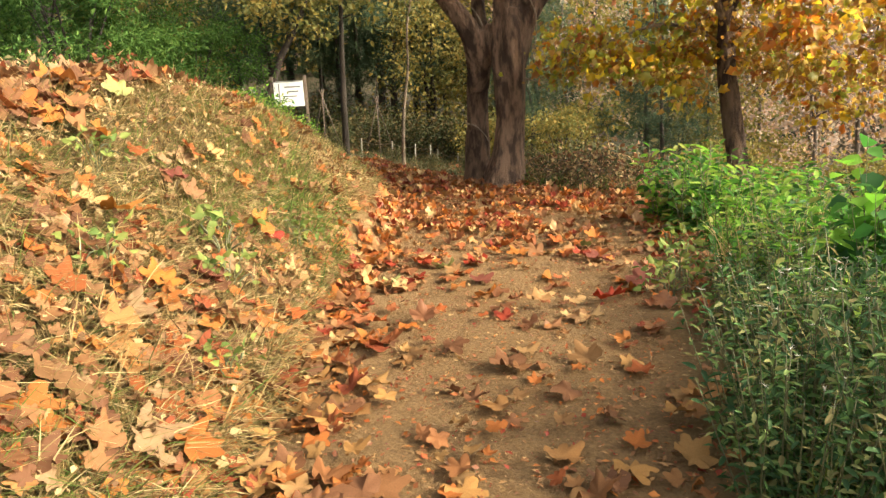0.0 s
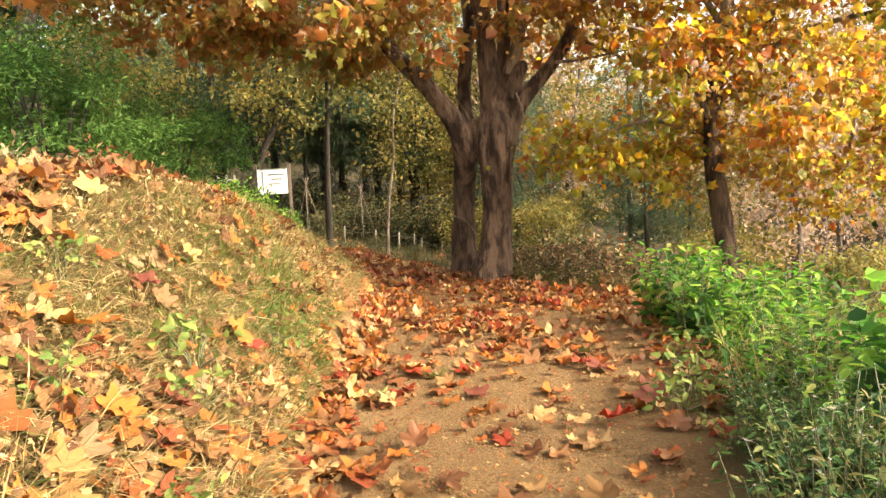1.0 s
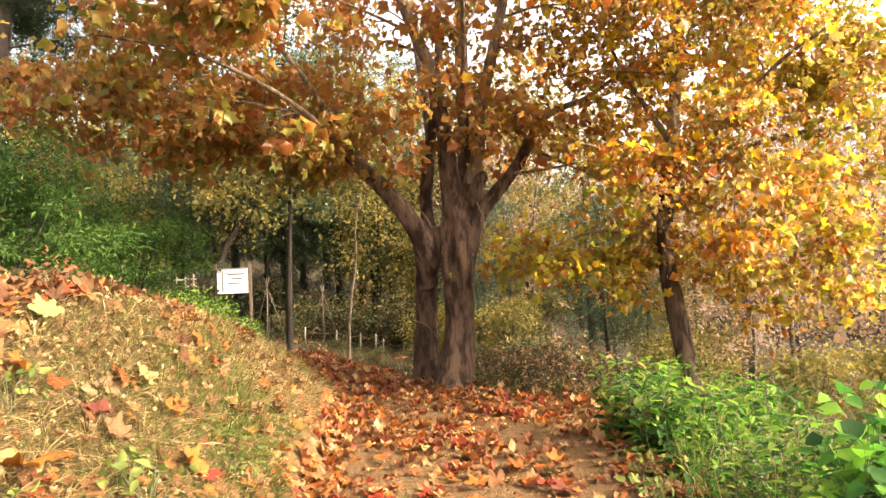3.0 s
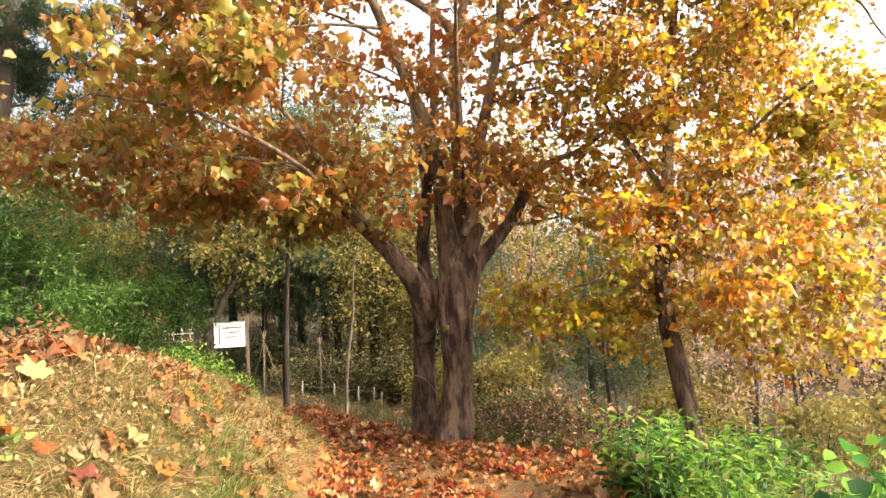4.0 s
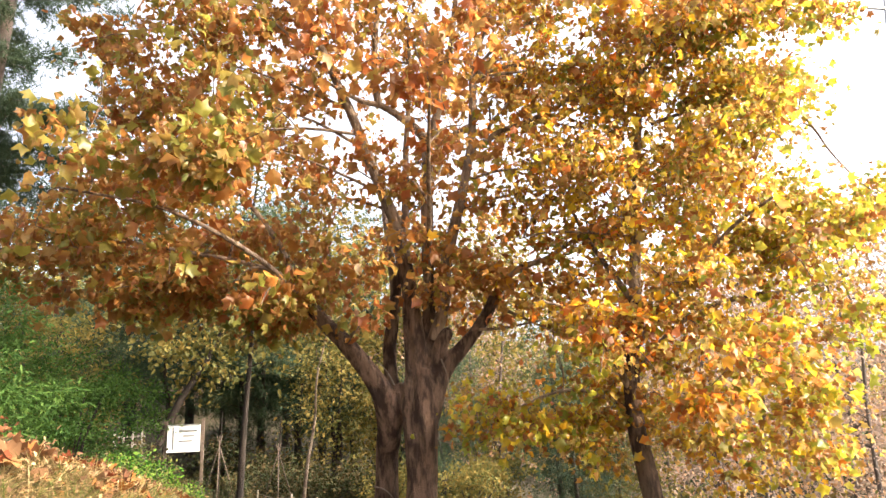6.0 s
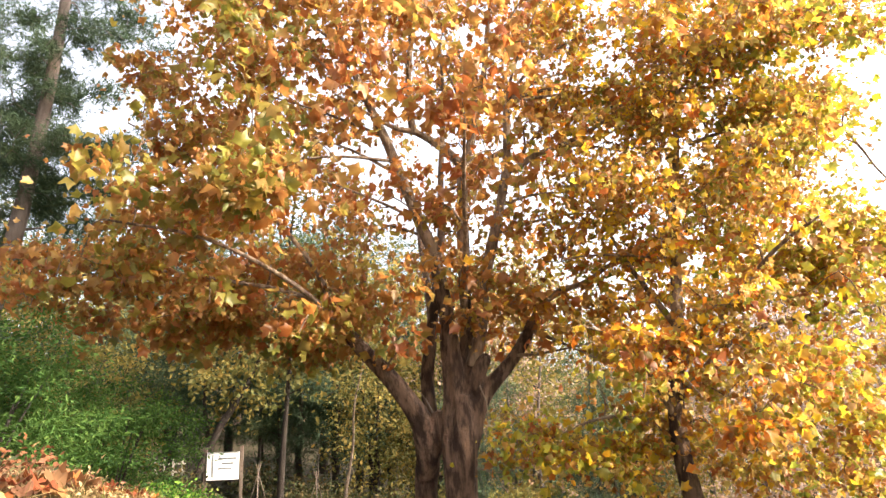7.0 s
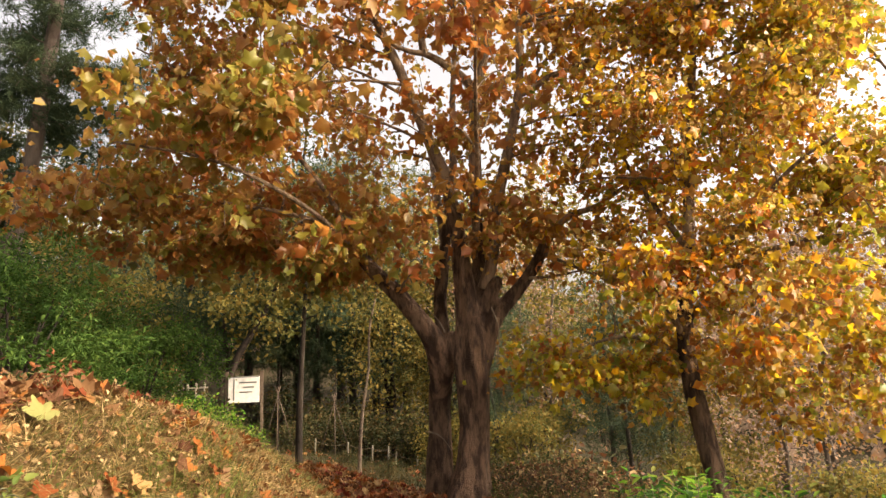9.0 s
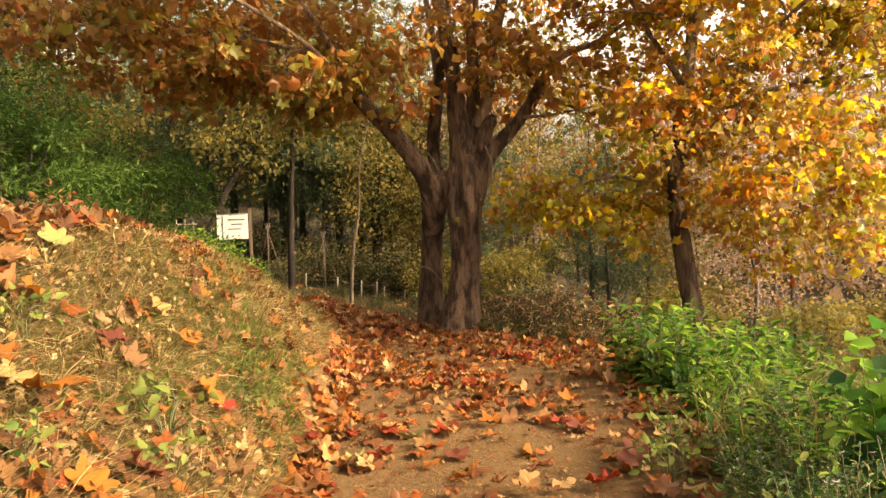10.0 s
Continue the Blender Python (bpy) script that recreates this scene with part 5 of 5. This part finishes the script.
def blades(name, label, n, where, length, mats, seed, lean=0.7, width=0.006, share=0.16, droop=0.0):
    r = np.random.default_rng(seed)
    x, y = where(r, n)
    n = len(x)
    z = land_rough(x, y) - 0.01
    tuft = r.normal(size=(n, 3)) * lean * 0.5
    flow = np.stack([0.5 * np.sin(x * 3 + y * 2), 0.5 * np.cos(x * 2.3 - y * 3), np.full(n, 0.9)], 1)
    rot = frames_from(flow * np.array([lean, lean, 1]) + tuft + np.array([droop, 0, -0.35 * droop]), r.normal(size=(n, 3)) * 0.5 + np.array([0, 0, -1.0 if droop else 0.0]))
    size = length * (0.5 + r.random(n))
    mi = (r.random(n) + 0.35 * np.sin(x * 2.1 + 0.7) * np.sin(y * 1.7) < share).astype(int) if len(mats) > 1 else None
    me = scatter_mesh(name, [blade_shape(0.35), blade_shape(0.7)], np.stack([x, y, z], 1), rot, size, mats, mi, wide=width * (0.6 + 0.8 * r.random(n)))
    tagged(new(name, me), label, "grass", kind="stuff")


def on_bank(r, n):
    y = np.where(r.random(n) < 0.08, -3.0 + 3.8 * r.random(n), 0.8 + 10.2 * r.random(n) ** 1.15)
    d = 0.02 + 2.9 * r.random(n) ** 1.1
    x = path_left(y) - d
    clump = np.sin(x * 5.1 + 1.3 * np.sin(y * 3)) * np.sin(y * 4.3 + x) + r.normal(size=n) * 0.55
    ok = clump > -1.6
    return x[ok], y[ok]


def on_verge(r, n):
    y = -3.0 + 12.7 * r.random(n)
    x = path_right(y) + 0.18 + 2.6 * r.random(n) ** 1.2
    return x, y


def wood_edge(r, n):
    y = 10.5 + 5 * r.random(n)
    x = -4 + 9 * r.random(n)
    ok = ((x < path_left(y) - 0.05) | (x > path_right(y) + 0.15)) & (y > 9.5)
    return x[ok], y[ok]


def tufts(name, label, n, each, length, mats, seed):
    """Tussocks whose blades lean out from the middle, droop and hang down the slope."""
    r = np.random.default_rng(seed)
    tx, ty = on_bank(r, n)
    k = len(tx)
    reach = 0.6 + 0.8 * r.random(k)
    way = r.normal(size=(k, 2)) * 0.28
    x, y = np.repeat(tx, each), np.repeat(ty, each)
    out = r.normal(size=(len(x), 2))
    out /= np.maximum(0.6, np.linalg.norm(out, axis=1))[:, None]
    rad = np.repeat(reach, each)
    x, y = x + out[:, 0] * 0.03 * rad, y + out[:, 1] * 0.03 * rad
    z = land_rough(tx, ty).repeat(each) + (land(x, y) - land(tx, ty).repeat(each)) - 0.01
    d = np.column_stack([out * 0.75 + np.repeat(way, each, axis=0) + np.array([0.5, 0]), np.full(len(x), 0.7)]) + r.normal(size=(len(x), 3)) * 0.22
    rot = frames_from(d, r.normal(size=(len(x), 3)) * 0.25 + np.array([0, 0, -1.0]))
    size = length * rad * (0.5 + 0.8 * r.random(len(x)))
    green = np.repeat(r.random(k) + 0.4 * np.sin(tx * 2.1 + 0.7) * np.sin(ty * 1.7), each) + 0.15 * r.normal(size=len(x))
    me = scatter_mesh(name, [blade_shape(0.35), blade_shape(0.75)], np.stack([x, y, z], 1), rot, size, mats, (green < 0.12).astype(int), wide=0.0064 * (0.5 + 0.8 * r.random(len(x))))
    tagged(new(name, me), label, "grass", kind="stuff")


def bank_end(r, n):
    y = 4.6 + 3.6 * r.random(n)
    x = path_left(y) - 0.04 - 0.75 * r.random(n) ** 1.3
    ok = np.sin(x * 7 + y * 3.1) + r.normal(size=n) * 0.5 > 0.1
    return x[ok], y[ok]


# the dark undergrowth colour mixed in here paints the slope's shade
blades("ridge_grass", "green grass tufts along the lower end of the bank, partly coloured dark for shade", 5200, bank_end, 0.15, [M_UNDER, M_GREENGRASS], 57, 0.8, 0.007, 0.45)
tufts("bank_grass", "matted dry straw-coloured grass with green tufts on the bank", 7000, 26, 0.165, [M_STRAW, M_GREENGRASS], 51)
blades("verge_grass", "green and straw grass under the weeds", 21000, on_verge, 0.16, [M_GREENGRASS, M_STRAW], 52, 0.9, 0.006, 0.04)


def by_asters(r, n):
    y = 1.4 + 2.3 * r.random(n)
    return path_right(y) + 0.3 + 1.5 * r.random(n), y


blades("dry_stalks", "thin dry stalks and withered blades among the asters", 600, by_asters, 0.40, [M_STRAW, M_BRUSH], 54, 0.45, 0.006, 0.4)


def by_weeds(r, n):
    y = 3.4 + 4.4 * r.random(n)
    return np.interp(y, [3.4, 4.4, 5.2, 6.0, 7.0, 8.0], [1.45, 1.78, 2.02, 2.2, 2.4, 2.75]) - 0.1 + 1.9 * r.random(n), y


blades("withered_stalks", "pale withered grass stalks standing among the weeds", 2600, by_weeds, 0.36, [M_STRAW, M_WEED], 55, 0.5, 0.007, 0.3)
blades("wood_grass", "low rough grass at the edge of the wood", 9000, wood_edge, 0.16, [M_UNDER], 53, 0.9, 0.008)


# ---- fallen leaves ----
def land_normal(x, y):
    e = 0.08
    gx_ = (land(x + e, y) - land(x - e, y)) / (2 * e)
    gy_ = (land(x, y + e) - land(x, y - e)) / (2 * e)
    nrm = np.stack([-gx_, -gy_, np.ones_like(gx_)], 1)
    return nrm / np.linalg.norm(nrm, axis=1)[:, None]


def lying(x, y, r, tilt=0.2, lift=0.012):
    n = len(x)
    nrm = land_normal(x, y) + r.normal(size=(n, 3)) * tilt
    d = np.cross(nrm, r.normal(size=(n, 3)))
    return np.stack([x, y, land_rough(x, y) + lift + 0.02 * r.random(n)], 1), frames_from(d, nrm)


def path_leaf_places(r, n):
    """More leaves along the edges and towards the tree, few on the trodden middle near the camera."""
    y = -3.0 + 15.3 * r.random(n)
    lo, hi = path_left(y) - 0.25, path_right(y) + 0.35
    u = r.random(n)
    x = lo + (hi - lo) * u
    left = np.exp(-((x - path_left(y)) / 0.36) ** 2)
    far = step(3.9, 5.6, y)
    right = 0.45 * np.exp(-((path_right(y) - x) / 0.3) ** 2) * step(3, 4.5, y)
    keep = r.random(n) < np.clip(0.075 + 0.72 * left + 0.8 * far * (0.55 + 0.45 * np.sin(x * 4 + y * 2.2)) + right, 0, 1)
    return x[keep], y[keep]


def bank_leaf_places(r, n):
    y = np.where(r.random(n) < 0.1, -3.0 + 4.0 * r.random(n), 1.0 + 9.5 * r.random(n))
    d = 0.05 + 2.3 * r.random(n)
    x = path_left(y) - d
    keep = r.random(n) < 0.04 + 0.75 * (1 - step(2.6, 3.5, y)) + 0.55 * np.exp(-(d / 0.7) ** 2) * (1 - 0.55 * step(3.5, 5, y)) + 0.35 * np.maximum(0, np.sin(x * 3.3 + 1) * np.sin(y * 2.7)) + 0.75 * step(1.15, 1.5, d) * (1 - step(1.9, 2.4, d)) + 0.4 * step(5.0, 6.2, y) * step(0.35, 0.7, d) * (1 - step(1.3, 1.8, d))
    return x[keep], y[keep]


r = np.random.default_rng(77)
px, py = path_leaf_places(r, 12500)
qx, qy = bank_leaf_places(r, 4700)
wx, wy = 8 * r.random(320) - 4.5, 10 + 7 * r.random(320)
vy = 4 + 5 * r.random(260)
vx = path_right(vy) + 0.9 * r.random(260)
ax, ay = np.concatenate([px, qx, wx, vx]), np.concatenate([py, qy, wy, vy])
lift = np.concatenate([np.full(len(px), 0.012), np.full(len(qx), 0.045) + 0.035 * r.random(len(qx)), np.full(len(wx), 0.02), np.full(len(vx), 0.03)])
pos, rot = lying(ax, ay, r)
pos[:, 2] += lift
size = 0.05 + 0.09 * r.random(len(ax)) ** 1.8
size *= np.where((ax < path_left(ay) - 1.1) & (ay < 8) & (ay > 3.5), 1.45, 1.0)
near = np.argsort(np.hypot(ax - 0.0, ay - 2.2))
size[near[:272]] *= 1.02
on_slope = (ax < path_left(ay) - 0.1).astype(int)
single, rest = near[:272], near[272:]
tagged(new("leaf_litter", scatter_mesh("leaf_litter", [DRY_A, DRY_B, DRY_C, CURL_A, CURL_B, CURL_C], pos[rest], rot[rest], size[rest], [M_FALLEN, M_FALLEN_BANK], on_slope[rest], np.where(ay[rest] > 5.0, 3, 0) + r.integers(0, 3, len(rest)))), "fallen plane leaves, brown, orange and tan, on path and bank", "fallen leaves", kind="stuff")
leaf_meshes = []
for sv, sf in (DRY_A, DRY_B, DRY_C):
    me = bpy.data.meshes.new("fallen_leaf")
    me.from_pydata(sv.tolist(), [], sf)
    me.polygons.foreach_set("use_smooth", [True] * len(sf))
    me.materials.append(M_FALLEN_ONE)
    leaf_meshes.append(me)
for k in single:
    ob = new("fallen_leaf", leaf_meshes[int(k) % 3])
    ob.parent = ground
    ob.matrix_basis = Matrix.Translation(pos[k].tolist()) @ Matrix(rot[k].tolist()).to_4x4() @ Matrix.Scale(float(size[k]), 4)

# crumbs of leaf and grit trodden into the path
cy = 1.0 + 10 * r.random(17000)
cx_ = path_left(cy) + (path_right(cy) - path_left(cy)) * r.random(17000)
pos, rot = lying(cx_, cy, r, 0.3, 0.003)
tagged(new("leaf_crumbs", scatter_mesh("leaf_crumbs", [DIA, NARROW], pos, rot, 0.010 + 0.03 * r.random(17000) ** 2.5, [M_FALLEN])), "small crumbled leaf scraps and grit on the path", "debris", kind="stuff")

cy = 1.0 + 7.5 * r.random(9000)
cx_ = path_left(cy) - 2.3 * r.random(9000) ** 1.1
pos, rot = lying(cx_, cy, r, 0.5, 0.03)
pos[:, 2] += 0.07 * r.random(9000)
tagged(new("leaf_crumbs", scatter_mesh("leaf_crumbs", [CURL_B, DIA, CURL_C], pos, rot, 0.016 + 0.035 * r.random(9000) ** 1.8, [M_BROKEN])), "broken dry leaf scraps caught in the bank's grass", "debris", kind="stuff")

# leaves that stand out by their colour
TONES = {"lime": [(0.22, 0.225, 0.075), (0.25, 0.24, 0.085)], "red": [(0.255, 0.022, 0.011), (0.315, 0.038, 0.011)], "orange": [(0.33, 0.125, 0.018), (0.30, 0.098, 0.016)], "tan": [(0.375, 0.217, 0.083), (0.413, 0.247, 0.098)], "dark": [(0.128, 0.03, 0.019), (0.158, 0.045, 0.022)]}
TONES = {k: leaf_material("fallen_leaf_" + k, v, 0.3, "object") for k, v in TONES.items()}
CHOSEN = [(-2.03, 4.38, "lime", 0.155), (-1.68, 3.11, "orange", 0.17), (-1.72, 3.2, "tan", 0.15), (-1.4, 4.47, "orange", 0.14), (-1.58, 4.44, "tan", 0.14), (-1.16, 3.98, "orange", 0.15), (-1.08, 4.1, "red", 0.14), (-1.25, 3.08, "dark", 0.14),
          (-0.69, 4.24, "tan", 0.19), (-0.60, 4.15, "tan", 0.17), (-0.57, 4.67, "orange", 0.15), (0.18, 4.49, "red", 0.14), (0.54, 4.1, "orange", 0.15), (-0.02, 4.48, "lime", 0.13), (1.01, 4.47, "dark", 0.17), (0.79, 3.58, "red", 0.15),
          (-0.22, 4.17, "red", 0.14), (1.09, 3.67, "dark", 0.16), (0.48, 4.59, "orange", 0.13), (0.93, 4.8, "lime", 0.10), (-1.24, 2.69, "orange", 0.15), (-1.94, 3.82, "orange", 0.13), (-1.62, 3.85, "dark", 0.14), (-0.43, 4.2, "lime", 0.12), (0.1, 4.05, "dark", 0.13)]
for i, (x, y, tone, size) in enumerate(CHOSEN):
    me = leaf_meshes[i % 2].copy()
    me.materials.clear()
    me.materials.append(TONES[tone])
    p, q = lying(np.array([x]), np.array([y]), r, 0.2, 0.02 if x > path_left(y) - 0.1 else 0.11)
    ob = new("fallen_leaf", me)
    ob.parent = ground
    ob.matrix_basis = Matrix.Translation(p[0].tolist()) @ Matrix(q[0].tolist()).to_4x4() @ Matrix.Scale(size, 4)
